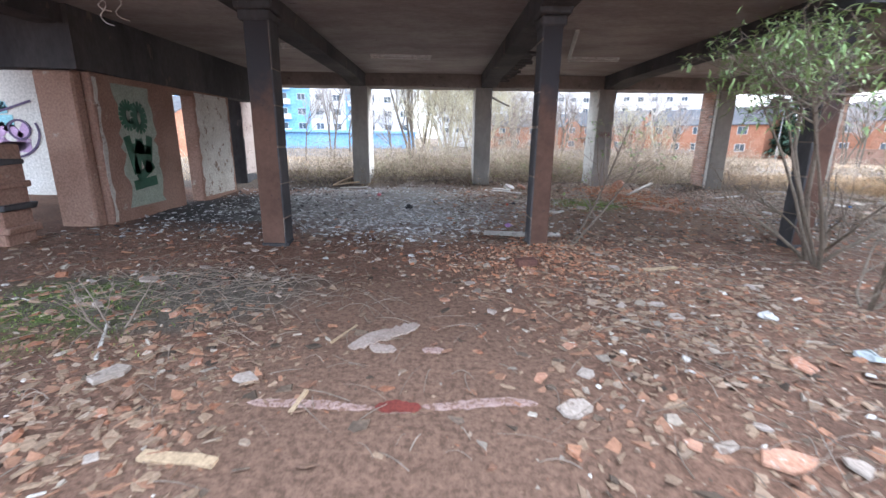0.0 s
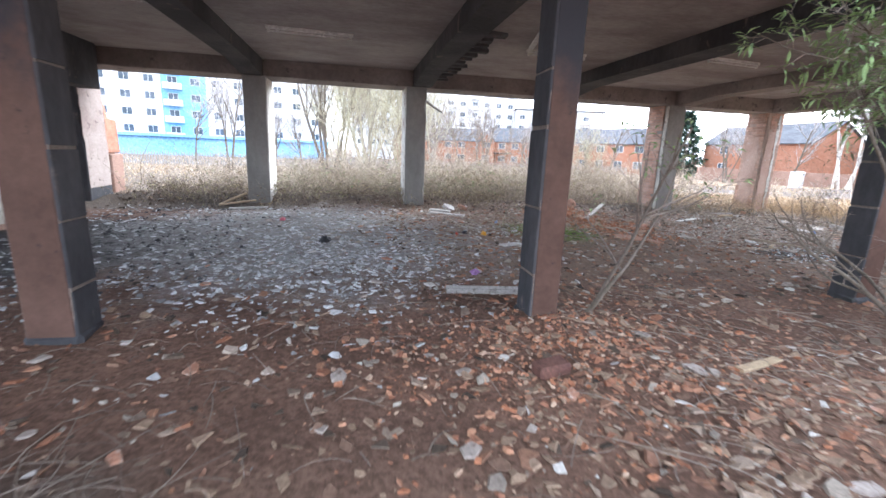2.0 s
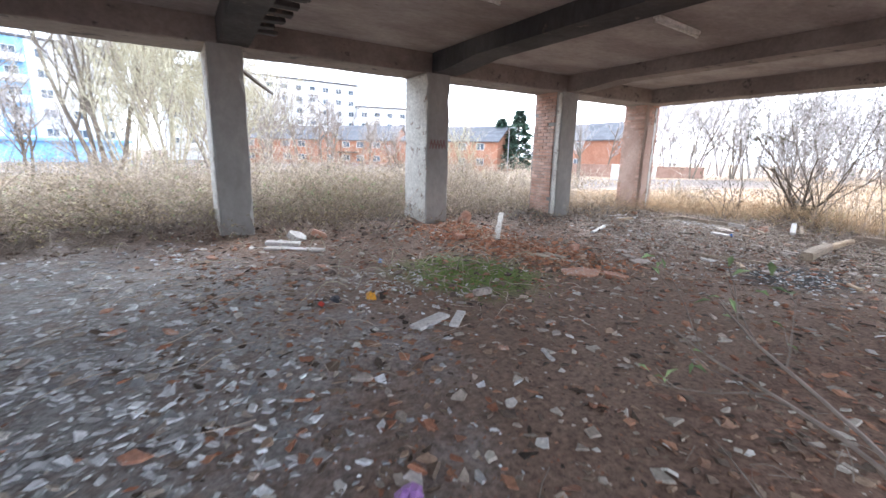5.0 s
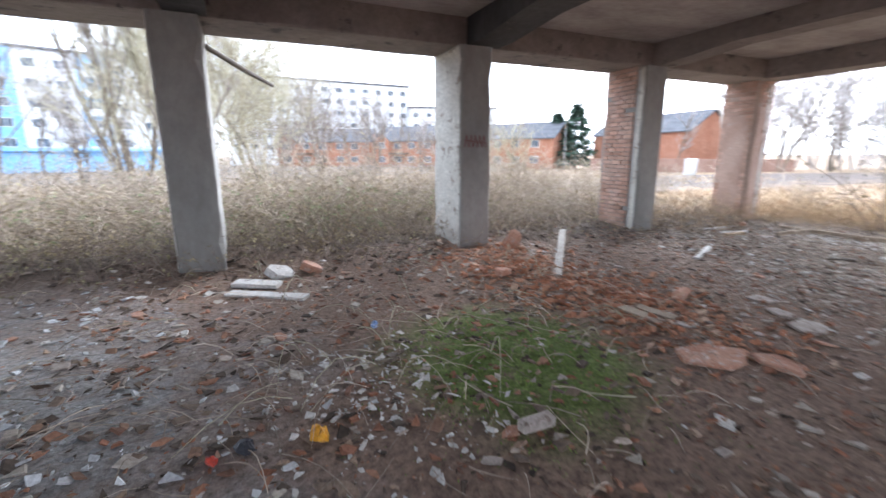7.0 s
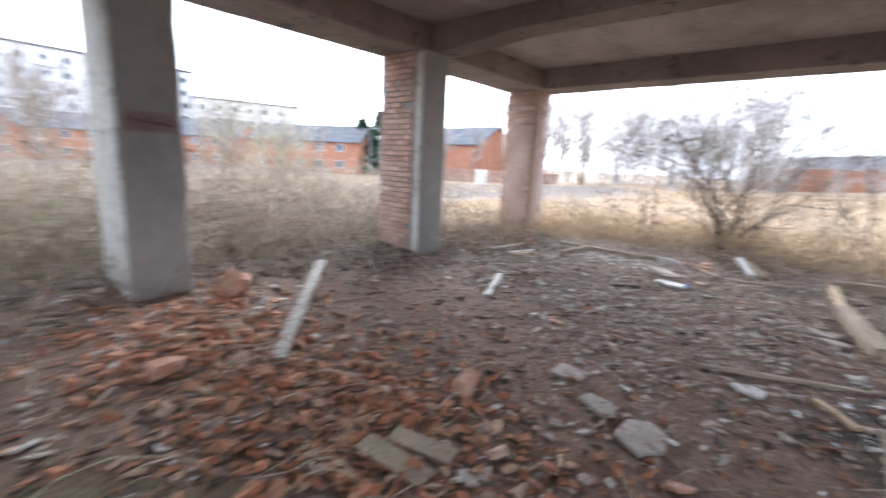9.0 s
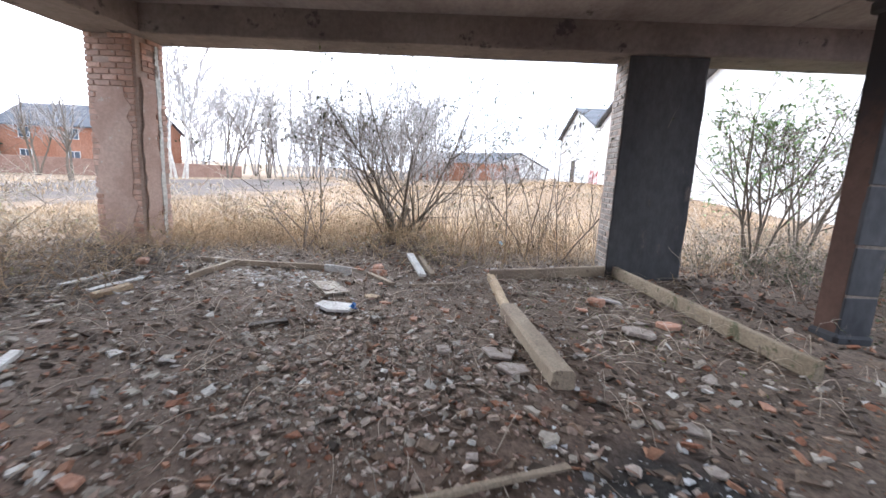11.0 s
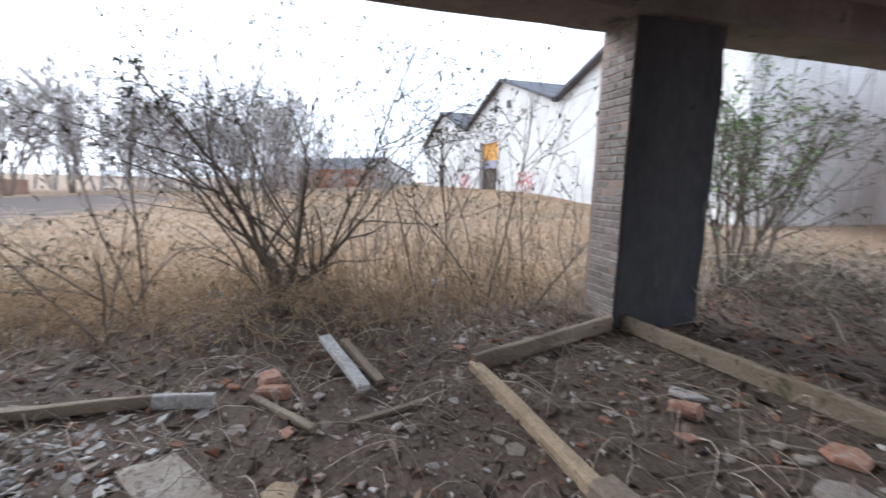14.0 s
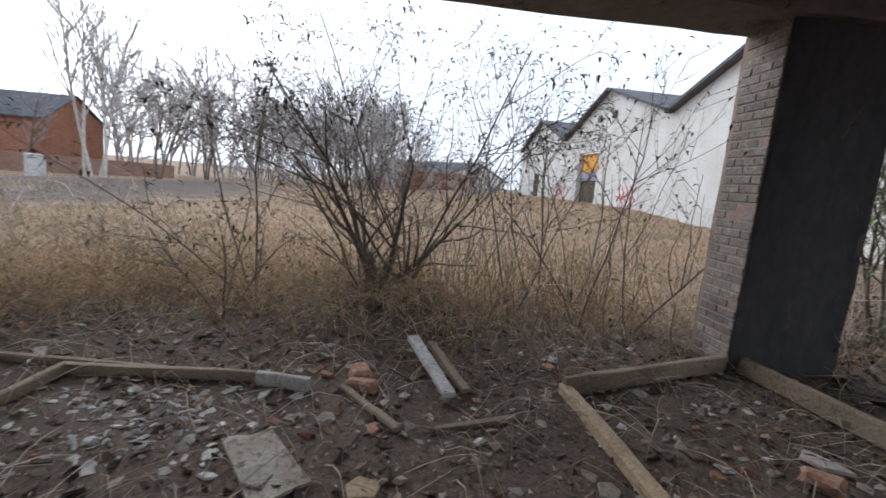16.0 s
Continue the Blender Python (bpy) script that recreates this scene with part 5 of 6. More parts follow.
rubble("white_chips", 520, blob(10.55, 11.1, 0.26, 0.4), 0.01, 0.06, 0.15, WHITEBOARD, "white tile crumbs inside a timber frame", 17)
rubble("burnt_glass", 700, blob(6.9, 8.0, 0.4, 0.35), 0.008, 0.05, 0.15, SLATE, "glinting burnt scraps on a black spot", 39, 14)
rubble("red_crumbs", 2500, blob(1.3, 4.9, 0.8, 0.5), 0.006, 0.04, 0.4, REDCHIP, "red brick crumbs heaped at a post", 55, 20)
rubble("bank_litter", 3500, area(-5.5, 12, 13.0, 15.0), 0.015, 0.09, 0.3, DARKCHIP, "dark litter along the column feet", 20)


rubble("dark_litter", 3000, area(9.2, 13.5, 0.8, 6.2), 0.012, 0.09, 0.25, DARKCHIP, "dark rotting litter", 26)
rubble("brick_chips", 900, area(9.2, 13.0, 0.8, 6.2), 0.012, 0.08, 0.3, BRICKCHIP, "scattered brick and tile chips", 27)


rubble("tile_shards", 6500, aside(2.2, 3.4, 1.35, 1.2), 0.012, 0.08, 0.12, TILECHIP, "flat broken tile shards", 29, 14)
rubble("plaster_shards", 220, blob(2.2, 3.4, 1.3, 1.2), 0.015, 0.08, 0.15, CHIP, "flat pale plaster shards", 30, 14)
rubble("tile_shards", 2200, aside(-1.9, 2.1, 0.8, 0.8), 0.02, 0.08, 0.12, TILECHIP, "flat broken tile shards", 38, 14)

# larger pieces that lie singly along the walk
PIECES = []
for k in range(12):
    q = Mesh()
    sides = rng.choice((4, 5, 5, 6))
    o = [(0.1 * rng.uniform(0.6, 1.1) * math.cos(6.283 * (i + rng.uniform(-0.25, 0.25)) / sides), 0.1 * rng.uniform(0.35, 0.9) * math.sin(6.283 * (i + rng.uniform(-0.25, 0.25)) / sides)) for i in range(sides)]
    t = rng.uniform(0.012, 0.03)
    inner = [(x * 0.9, y * 0.9) for x, y in o]
    v = [(x, y, 0) for x, y in o] + [(x, y, t * 0.7) for x, y in o] + [(x, y, t) for x, y in inner]
    q.add(v, [tuple(range(2 * sides, 3 * sides))] + [(i + s * sides, (i + 1) % sides + s * sides, (i + 1) % sides + (s + 1) * sides, i + (s + 1) * sides) for i in range(sides) for s in (0, 1)])
    PIECES.append((q.data("tile_piece", (SOLIDBRICK, PALESTONE, PALESTONE)[k % 3]), ("reddish", "tan", "tan")[k % 3]))
for i in range(190):
    s = rng.random()
    if s < 0.4:
        x, y = rng.uniform(-3.5, 4.5), rng.uniform(1.2, 5.4)
        if abs(x + 0.3) < 0.6 and y < 3.5:
            x += 1.5
    elif s < 0.75:
        x, y = rng.uniform(-2, 7.5), rng.uniform(6.3, 12.8)
    else:
        x, y = rng.uniform(7.5, 11.6), rng.uniform(7.0, 12.8)
    data, tone = rng.choice(PIECES)
    ob = new("tile_piece", data)
    ob.matrix_world = pose(x, y, gz(x, y) + 0.004, rng.gauss(0, 6), rng.gauss(0, 6), rng.uniform(0, 360)) @ Matrix.Scale(rng.uniform(0.4, 0.95), 4)
    tagged(ob, "loose broken %s tile piece lying on the ground" % tone, "tile piece", "loose tile pieces")


def sticks(name, n, place, lo, hi, rad, material, label, seed, rise=0.05):
    r = random.Random(seed)
    m = Mesh()
    for _ in range(n):
        x, y = place(r)
        a, length = r.uniform(0, 6.3), r.uniform(lo, hi)
        bend = r.uniform(-0.5, 0.5)
        z0 = gz(x, y) + 0.01
        up = r.uniform(0, rise)
        pts = []
        for k in range(5):
            s = k / 4
            aa = a + bend * s
            pts.append(Vector((x + length * s * math.cos(aa), y + length * s * math.sin(aa), z0 + up * math.sin(math.pi * s))))
        rr = rad * r.uniform(0.5, 1.3)
        m.tube(pts, [rr, rr, rr * 0.9, rr * 0.8, rr * 0.5], 3)
    return thing(name, m, material, label, "twigs", kind="stuff")


sticks("fallen_twigs", 800, area(1.2, 7, 0.8, 6.5), 0.1, 0.6, 0.003, TWIG, "fallen twigs and dead stalks", 21)
sticks("fallen_twigs", 500, area(-6, 0.5, 1.5, 6.5), 0.08, 0.4, 0.003, TWIG, "fallen twigs and dead stalks", 22)
sticks("fallen_twigs", 700, area(0, 9, 8.5, 13.6), 0.1, 0.5, 0.003, CANE, "fallen twigs and dead stalks", 23, 0.1)
sticks("fallen_twigs", 1800, area(8.5, 13.6, 6.2, 13.6), 0.1, 0.6, 0.0028, CANE, "dead stalks tangled on the ground", 24, 0.16)
sticks("brushwood", 200, blob(-2.1, 3.8, 0.6, 0.3), 0.25, 0.7, 0.0026, TWIG, "heap of grey brushwood on the ground", 25, 0.12)


sticks("vines", 40, area(1.2, 5.2, 9.6, 12.8), 0.3, 0.7, 0.0045, PALETWIG, "pale dead vine stems on rubble", 28, 0.25)


# ---- moss, dead grass, brambles ----
def blades(name, n, place, lo, hi, width, material, label, seed, lean=0.5, cat="grass"):
    r = random.Random(seed)
    m = Mesh()
    for _ in range(n):
        x, y = place(r)
        z = gz(x, y) - 0.01
        a, h = r.uniform(0, 6.3), r.uniform(lo, hi)
        l = h * abs(r.gauss(0, lean))
        w = width * r.uniform(0.6, 1.4)
        dx, dy = math.cos(a), math.sin(a)
        sx, sy = -dy * w, dx * w
        v = [(x - sx, y - sy, z), (x + sx, y + sy, z), (x + dx * l * 0.4 + sx * 0.7, y + dy * l * 0.4 + sy * 0.7, z + h * 0.6),
             (x + dx * l * 0.4 - sx * 0.7, y + dy * l * 0.4 - sy * 0.7, z + h * 0.6), (x + dx * l, y + dy * l, z + h * (1 - 0.25 * lean))]
        m.add(v, [(0, 1, 2, 3), (3, 2, 4)])
    return thing(name, m, material, label, cat, kind="stuff")


blades("moss", 9000, blob(3.35, 9.95, 0.42, 0.45), 0.01, 0.035, 0.004, MOSS, "low green moss and seedlings", 31, 0.8, "moss")
blades("moss", 2500, blob(-3.5, 3.2, 0.6, 0.45), 0.01, 0.05, 0.004, MOSS, "low green moss and seedlings", 32, 0.8, "moss")
blades("moss", 1500, area(8.8, 11.5, 6.4, 8.2), 0.01, 0.03, 0.004, MOSS, "low green moss and seedlings", 33, 0.8, "moss")


def off_yard(x, y):
    return 0.0 if ((x - 30) / 16.5) ** 2 + ((y - 26) / 9.0) ** 2 < 1 else 1.0


blades("dead_grass", 34000, area(12.3, 19, 1, 19, off_yard), 0.04, 0.2, 0.0045, STRAW, "dead straw-coloured grass", 34, 1.4)
blades("dead_grass", 20000, area(19, 44, -1, 36, off_yard), 0.06, 0.2, 0.012, STRAW, "dead straw-coloured grass", 35, 1.3)
blades("dead_grass", 5000, area(-12, 13, 14.2, 22), 0.05, 0.18, 0.006, STRAW, "dead straw-coloured grass", 36, 1.2)
blades("dead_grass", 8000, area(-30, 30, 22, 50), 0.1, 0.3, 0.02, STRAW, "dead straw-coloured grass", 37, 1.1)


def canes(name, n, place, lo, hi, rad, material, label, seed, leaves=0, leafmat=None, arch=1.0, upright=0.0):
    """Arching bramble canes with side shoots."""
    r = random.Random(seed)
    m, lf = Mesh(), Mesh()
    for _ in range(n):
        x, y = place(r)
        h = lo + (hi - lo) * r.random() ** 1.5
        a = r.uniform(0, 6.3)
        reach = h * r.uniform(0.3, 1.2) * arch
        z0 = gz(x, y) - 0.02
        rr = rad * r.uniform(0.6, 1.3)
        pts = []
        sag = r.uniform(0.1, 0.75) * (1 - upright)
        for k in range(6):
            s = k / 5
            pts.append(Vector((x + reach * s ** 1.4 * math.cos(a + 0.3 * s) + r.gauss(0, 0.02), y + reach * s ** 1.4 * math.sin(a + 0.3 * s) + r.gauss(0, 0.02),
                               max(z0 + 0.02, z0 + h * (1.15 * s - sag * s * s * 1.1)))))
        m.tube(pts, [rr * (1 - 0.14 * k) for k in range(6)], 3)
        for _ in range(r.randrange(1, 4)):
            k = r.randrange(2, 5)
            d = Vector((r.gauss(0, 1), r.gauss(0, 1), r.gauss(0.5, 0.5))).normalized() * h * r.uniform(0.12, 0.35)
            m.tube([pts[k], pts[k] + d * 0.6 + Vector((0, 0, 0.03)), pts[k] + d], [rr * 0.5, rr * 0.4, rr * 0.25], 3)
            for _ in range(leaves):
                p = pts[k] + d * r.uniform(0.2, 1)
                q = Vector((r.gauss(0, 1), r.gauss(0, 1), r.gauss(-0.2, 0.6))).normalized()
                lf.leaf(p, q, r.uniform(0.03, 0.07), r.uniform(0.02, 0.035), Vector((0, 0, 1)))
    thing(name, m, material, label, "brambles", kind="stuff")
    if leaves:
        thing("bramble_leaves", lf, leafmat, "withered bramble leaves", "leaves", kind="stuff")


canes("brambles", 1300, area(-5.5, 11.5, 14.3, 17.5), 0.35, 1.15, 0.007, CANE, "tangled dry bramble canes", 41, 2, DRYLEAF)
canes("brambles", 700, blob(2.2, 16.6, 2.0, 1.0), 0.5, 1.7, 0.007, CANE, "tangled dry bramble mound", 42, 3, DRYLEAF)
canes("brambles", 700, blob(6.3, 16.2, 1.8, 1.0), 0.5, 1.6, 0.007, CANE, "tangled dry bramble mound", 43, 2, DRYLEAF)
canes("brambles", 900, area(-14, 24, 17.5, 34), 0.5, 1.5, 0.014, CANE, "tangled dry bramble canes", 44, 1, DRYLEAF)
canes("brambles", 900, area(-5.2, 11.3, 13.1, 14.4), 0.2, 0.6, 0.006, TWIG, "dark brambles along the column feet", 45, 1, DRYLEAF)
canes("brambles", 220, area(12.2, 14.6, 6.8, 9.6), 0.3, 1.2, 0.006, STRAW, "dry stalks and brambles", 46, 1, DRYLEAF)
canes("brambles", 520, area(11.9, 14.5, 10.2, 14.2), 0.25, 0.8, 0.005, STRAW, "dry stalks and brambles", 47, 1, DRYLEAF)
canes("brambles", 260, blob(12.5, 9.9, 0.55, 0.6), 0.15, 0.5, 0.005, STRAW, "dry stalks at the foot of a shrub", 48, 1, DRYLEAF)
canes("brambles", 500, area(11.5, 15.5, 1.5, 5.8), 0.3, 1.2, 0.006, CANE, "dry stalks and brambles", 49, 1, DULLLEAF)
canes("bramble_thicket", 1500, area(-4, 10.8, 15.3, 20.5), 0.7, 2.0, 0.007, CANE, "tall pale tangled bramble thicket", 56, 3, DRYLEAF)
canes("bramble_thicket", 500, blob(4.6, 15.6, 1.2, 0.6), 0.5, 1.5, 0.006, CANE, "pale tangled brambles by a column", 57, 3, DRYLEAF)
canes("straw_stalks", 1100, area(12.2, 16.5, 6.5, 13.2), 0.2, 0.55, 0.0035, STRAW, "bent straw-coloured dead stalks", 58, 0, None, 1.5)
canes("straw_stalks", 520, area(11.9, 13.6, 12.0, 14.6), 0.3, 0.75, 0.0038, STRAW, "long arching dead grass by a brick column", 59, 0, None, 1.3)
canes("straw_stalks", 420, area(8.8, 11.6, 12.9, 14.9), 0.3, 0.8, 0.0038, STRAW, "long arching dead grass under the edge beam", 60, 0, None, 1.3)
canes("green_brambles", 260, blob(-0.5, 17.5, 1.5, 1.5), 0.4, 1.3, 0.008, CANE, "brambles with some green leaves", 50, 5, LEAF)
canes("green_brambles", 240, blob(3.3, 15.8, 0.8, 0.6), 0.4, 1.2, 0.006, CANE, "brambles with some green leaves", 54, 5, LEAF)
canes("dry_stalks", 150, area(12.3, 14.5, 7.0, 10.0), 0.8, 1.7, 0.005, CANE, "tall thin dry stalks", 51, 0, None, 0.35, 0.8)


canes("brambles", 700, area(9.6, 13.5, 1.0, 5.0), 0.2, 0.9, 0.006, TWIG, "dark brambles in the shaded bay", 52, 3, DULLLEAF)
canes("brambles", 800, area(-5.2, 3.2, 13.3, 14.4), 0.25, 0.65, 0.006, TWIG, "dark brambles on a low bank", 53, 2, DRYLEAF)


# ---- trees and shrubs ----
def grow(wood, fine, leaves, r, p, d, length, rad, level, top, opt):
    """One branch and all that springs from it."""
    n = 5 if level < 2 else opt["segs"]
    pts, radii = [p.copy()], [rad]
    q, v = p.copy(), d.copy()
    for k in range(n):
        v = (v + Vector((r.gauss(0, 1), r.gauss(0, 1), r.gauss(0, 1))) * opt["bend"] + Vector((0, 0, opt["up"] - opt["droop"] * level))).normalized()
        q = q + v * length / n
        pts.append(q.copy())
        radii.append(rad * (1 - (0.62 if level < top else 0.75) * (k + 1) / n))
    target = wood if level < opt["split"] else fine
    target.tube(pts, radii, (7, 5, 4, 3, 3)[min(level, 4)])
    if level >= top:
        if leaves is not None:
            for _ in range(opt["leaves"]):
                k = r.randrange(1, n + 1)
                ld = (v + Vector((r.gauss(0, 1), r.gauss(0, 1), r.gauss(-0.3, 0.7)))).normalized()
                s = opt["leaf"] * r.uniform(0.6, 1.3)
                leaves.leaf(pts[k], ld, s, s * opt["leafw"], Vector((0, 0, 1)))
        return
    for _ in range(opt["kids"][min(level, len(opt["kids"]) - 1)]):
        s = r.uniform(opt["first"] if level == 0 else 0.2, 1.0)
        k = min(n - 1, int(s * n))
        at = pts[k].lerp(pts[k + 1], s * n - k)
        side = Vector((r.gauss(0, 1), r.gauss(0, 1), r.gauss(0, 0.6)))
        side = (side - v * side.dot(v)).normalized()
        ang = radians(r.uniform(*opt["angle"]))
        nd = (v * math.cos(ang) + side * math.sin(ang)).normalized()
        grow(wood, fine, leaves, r, at, nd, length * r.uniform(*opt["ratio"]) * (1.1 - 0.5 * s), max(radii[k] * opt["shrink"], opt["thin"]), level + 1, top, opt)


def tree(name, label, cat, x, y, height, rad, seed, top=3, stems=1, splay=0.15, bark=BARK, twig=TWIG, leafmat=None, group="", lean=(0, 0), z=None, **more):
    opt = dict(droop=0.0, bend=0.1, up=0.06, split=2, leaves=0, leaf=0.06, leafw=0.4, kids=(7, 5, 4), first=0.3, angle=(25, 60), ratio=(0.4, 0.65), thin=0.003, shrink=0.6, segs=4 if y < 15 and x < 15 else 2)
    opt.update(more)
    r = random.Random(seed)
    wood, fine, lv = Mesh(), Mesh(), Mesh() if leafmat else None
    for s in range(stems):
        a = 2 * math.pi * (s + r.random() * 0.6) / stems
        d = Vector((math.cos(a) * splay * r.uniform(0.5, 1.2) + lean[0], math.sin(a) * splay * r.uniform(0.5, 1.2) + lean[1], 1)).normalized()
        o = Vector((math.cos(a) * rad * 1.2, math.sin(a) * rad * 1.2, -0.05)) if stems > 1 else Vector((0, 0, -0.1))
        grow(wood, fine, lv, r, o, d, height * r.uniform(0.8, 1.05), rad * r.uniform(0.75, 1.0), 0, top, opt)
    e = base(name, pose(x, y, (gz(x, y) if z is None else z) - 0.02), label, cat, group)
    part("trunk", wood, bark, e)
    part("crown", fine, twig, e)
    if lv:
        part("leaves", lv, leafmat, e)
    return e


# the shrub in the east opening, cut stubs at its foot
tree("shrub", "bare many-stemmed shrub with sparse dark leaves", "shrub", 12.75, 10.05, 1.35, 0.042, 5, 3, 5, 0.9, BARK, TWIG, DULLLEAF, kids=(6, 5, 4), leaves=3, leaf=0.055, leafw=0.3, up=0.06, droop=0.0, bend=0.11, ratio=(0.75, 1.2), first=0.2, angle=(20, 55), thin=0.0022, shrink=0.46)
tree("shrub", "thin bare shrub stems with sparse leaves", "shrub", 12.95, 9.75, 3.1, 0.018, 6, 3, 5, 0.55, BARK, TWIG, DULLLEAF, kids=(6, 4, 3), leaves=3, leaf=0.07, leafw=0.35, up=0.06, droop=0.03, bend=0.14, thin=0.0026)
tree("shrub", "low wide bare shrub branches", "shrub", 12.7, 10.2, 1.5, 0.014, 7, 3, 6, 1.5, BARK, TWIG, None, kids=(5, 3, 2), up=0.07, droop=0.05, bend=0.2, first=0.15, thin=0.0026)
stub = Mesh()
for dx, dy, hgt in ((0.0, 0.05, 0.34), (0.1, -0.12, 0.4)):
    stub.tube([Vector((dx * 0.4, dy * 0.4, -0.1)), Vector((dx, dy, hgt * 0.55)), Vector((dx * 1.7, dy * 1.7, hgt))], [0.07, 0.05, 0.04], 9)
thing("tree_stump", stub, BARK, "cut grey shrub stems with blunt tops", "stump", at=pose(12.7, 10.07, gz(12.7, 10.07)))
for i, (x, y, hh) in enumerate(((12.9, 8.55, 2.6), (13.2, 8.2, 3.0), (12.6, 7.9, 2.4), (13.4, 9.0, 2.8), (12.5, 7.4, 2.2), (13.6, 7.6, 2.6))):
    tree("sapling", "tall thin bare sapling with a few leaves", "sapling", x, y, hh, 0.014, 60 + i, 2, 2, 0.35, TWIG, TWIG, DULLLEAF, group="saplings by the column", kids=(7, 4), leaves=2, leaf=0.07, leafw=0.35, split=1, lean=(rng.uniform(-0.15, 0.15), rng.uniform(-0.2, 0.2)))
tree("shrub", "arching bare shrub by the corner column", "shrub", 12.2, 11.4, 1.3, 0.014, 71, 2, 4, 0.8, TWIG, TWIG, DULLLEAF, kids=(5, 3), leaves=2, leaf=0.06, up=0.0, split=1)
tree("leafy_bush", "tall bush with green and withered leaves by the white wall", "bush", 12.7, 4.3, 2.6, 0.025, 72, 3, 7, 0.35, BARK, TWIG, LEAF, kids=(7, 5, 3), leaves=2, leaf=0.09, leafw=0.4)
tree("leafy_bush", "dark bush with withered leaves by the white wall", "bush", 13.2, 3.2, 2.4, 0.025, 73, 3, 6, 0.4, BARK, TWIG, DULLLEAF, kids=(7, 5, 3), leaves=3, leaf=0.08, leafw=0.4)
# the green-leaved tree by the south row
tree("tree", "small tree with fresh green lance leaves", "tree", 4.65, 5.25, 2.4, 0.045, 80, 3, 2, 0.2, BARK, TWIG, LEAF, lean=(-0.2, -0.08), kids=(8, 6, 5), leaves=3, leaf=0.12, leafw=0.2, first=0.72, angle=(40, 80), up=0.03, ratio=(0.45, 0.7))
tree("tree", "leaning leafy branch with fresh green leaves", "tree", 4.6, 4.95, 2.8, 0.03, 87, 3, 1, 0.1, BARK, TWIG, LEAF, lean=(-0.45, -0.05), kids=(8, 5, 4), leaves=3, leaf=0.12, leafw=0.2, first=0.72, angle=(35, 75), up=0.05, ratio=(0.35, 0.55))
tree("tree", "arching leafy branches with fresh green lance leaves", "tree", 4.5, 4.85, 2.5, 0.026, 88, 3, 2, 0.25, BARK, TWIG, LEAF, lean=(-0.6, -0.1), kids=(6, 4, 3), leaves=2, leaf=0.13, leafw=0.2, first=0.8, angle=(30, 65), up=0.13, ratio=(0.35, 0.55))
tree("dead_shrub", "tangled dead branches around a post", "shrub", 4.75, 5.2, 1.5, 0.03, 81, 3, 5, 0.9, BARK, TWIG, None, kids=(6, 4, 3), up=0.0, bend=0.16)
tree("dead_shrub", "bent dead branches in rubble", "shrub", 3.9, 3.6, 1.3, 0.018, 82, 2, 4, 1.0, BARK, TWIG, None, kids=(5, 4), up=-0.02, bend=0.18)
tree("sapling", "thin leaning sapling beside a post", "sapling", 1.75, 5.75, 1.8, 0.026, 83, 3, 2, 0.3, BARK, TWIG, LEAF, lean=(0.6, 0.0), kids=(5, 3, 2), leaves=2, leaf=0.07, leafw=0.4, split=1)
tree("sapling", "thin bare sapling beside the rubble", "sapling", -2.6, 3.0, 0.6, 0.01, 84, 2, 3, 0.8, TWIG, TWIG, None, kids=(4, 3), split=1)
tree("sapling", "thin bent bare sapling with dark leaves", "sapling", 12.7, 11.3, 2.6, 0.013, 85, 2, 3, 0.5, TWIG, TWIG, DULLLEAF, lean=(-0.1, 0.25), kids=(7, 4), leaves=3, leaf=0.075, leafw=0.35, split=1, bend=0.16, up=0.03)
# north of the building
for i, (x, y, hh) in enumerate(((3.2, 18.5, 2.8), (2.1, 19.4, 3.6), (0.7, 18.8, 3.8), (-0.6, 19.6, 3.4), (6.6, 17.2, 2.0), (7.7, 18.4, 2.6), (5.4, 19.6, 2.6), (9.2, 18.6, 2.2), (4.3, 21.5, 3.6))):
    tree("scrub_tree", "thin bare scrub tree in brambles", "tree", x, y, hh, 0.02, 230 + i, 3, 4, 0.45, TWIG, PALETWIG if i % 2 else TWIG, DRYLEAF, group="scrub trees", kids=(7, 5, 3), leaves=1, leaf=0.05, leafw=0.5, up=0.08, bend=0.15, split=1, first=0.2, thin=0.0045, angle=(18, 50), ratio=(0.45, 0.7))
for i, (x, y, hh) in enumerate(((2.0, 15.9, 1.2), (2.9, 15.4, 1.1), (3.6, 16.4, 1.4), (6.3, 15.5, 1.1), (7.2, 16.2, 1.3), (5.6, 16.9, 1.4), (9.4, 15.8, 1.0), (10.4, 16.8, 1.2), (-0.9, 15.7, 0.9), (0.1, 16.6, 1.2), (-3.6, 16.4, 0.9), (-1.9, 17.6, 1.1), (13.6, 13.2, 0.9), (14.2, 15.0, 1.0), (5.2, 15.4, 1.5), (6.0, 16.2, 1.7), (6.9, 15.6, 1.5), (7.7, 16.6, 1.8), (8.6, 15.5, 1.4), (9.2, 16.8, 1.6), (10.2, 15.8, 1.4), (11.2, 16.4, 1.4), (4.4, 17.4, 1.9), (3.0, 17.6, 2.0), (1.3, 15.6, 1.5), (2.2, 17.0, 1.9), (0.6, 17.8, 2.0), (-0.6, 16.8, 1.6), (-2.6, 16.2, 1.3), (-4.6, 17.4, 1.4))):
    tree("bramble_bush", "leafless tangled bramble bush in dead grass", "bush", x, y, hh, 0.012, 200 + i, 2, 9, 0.9, CANE, CANE, DRYLEAF, group="bramble bushes", kids=(6, 5), leaves=1, leaf=0.05, leafw=0.5, up=0.05, droop=0.06, bend=0.25, split=1, first=0.2, thin=0.0035, angle=(30, 75), ratio=(0.45, 0.8))
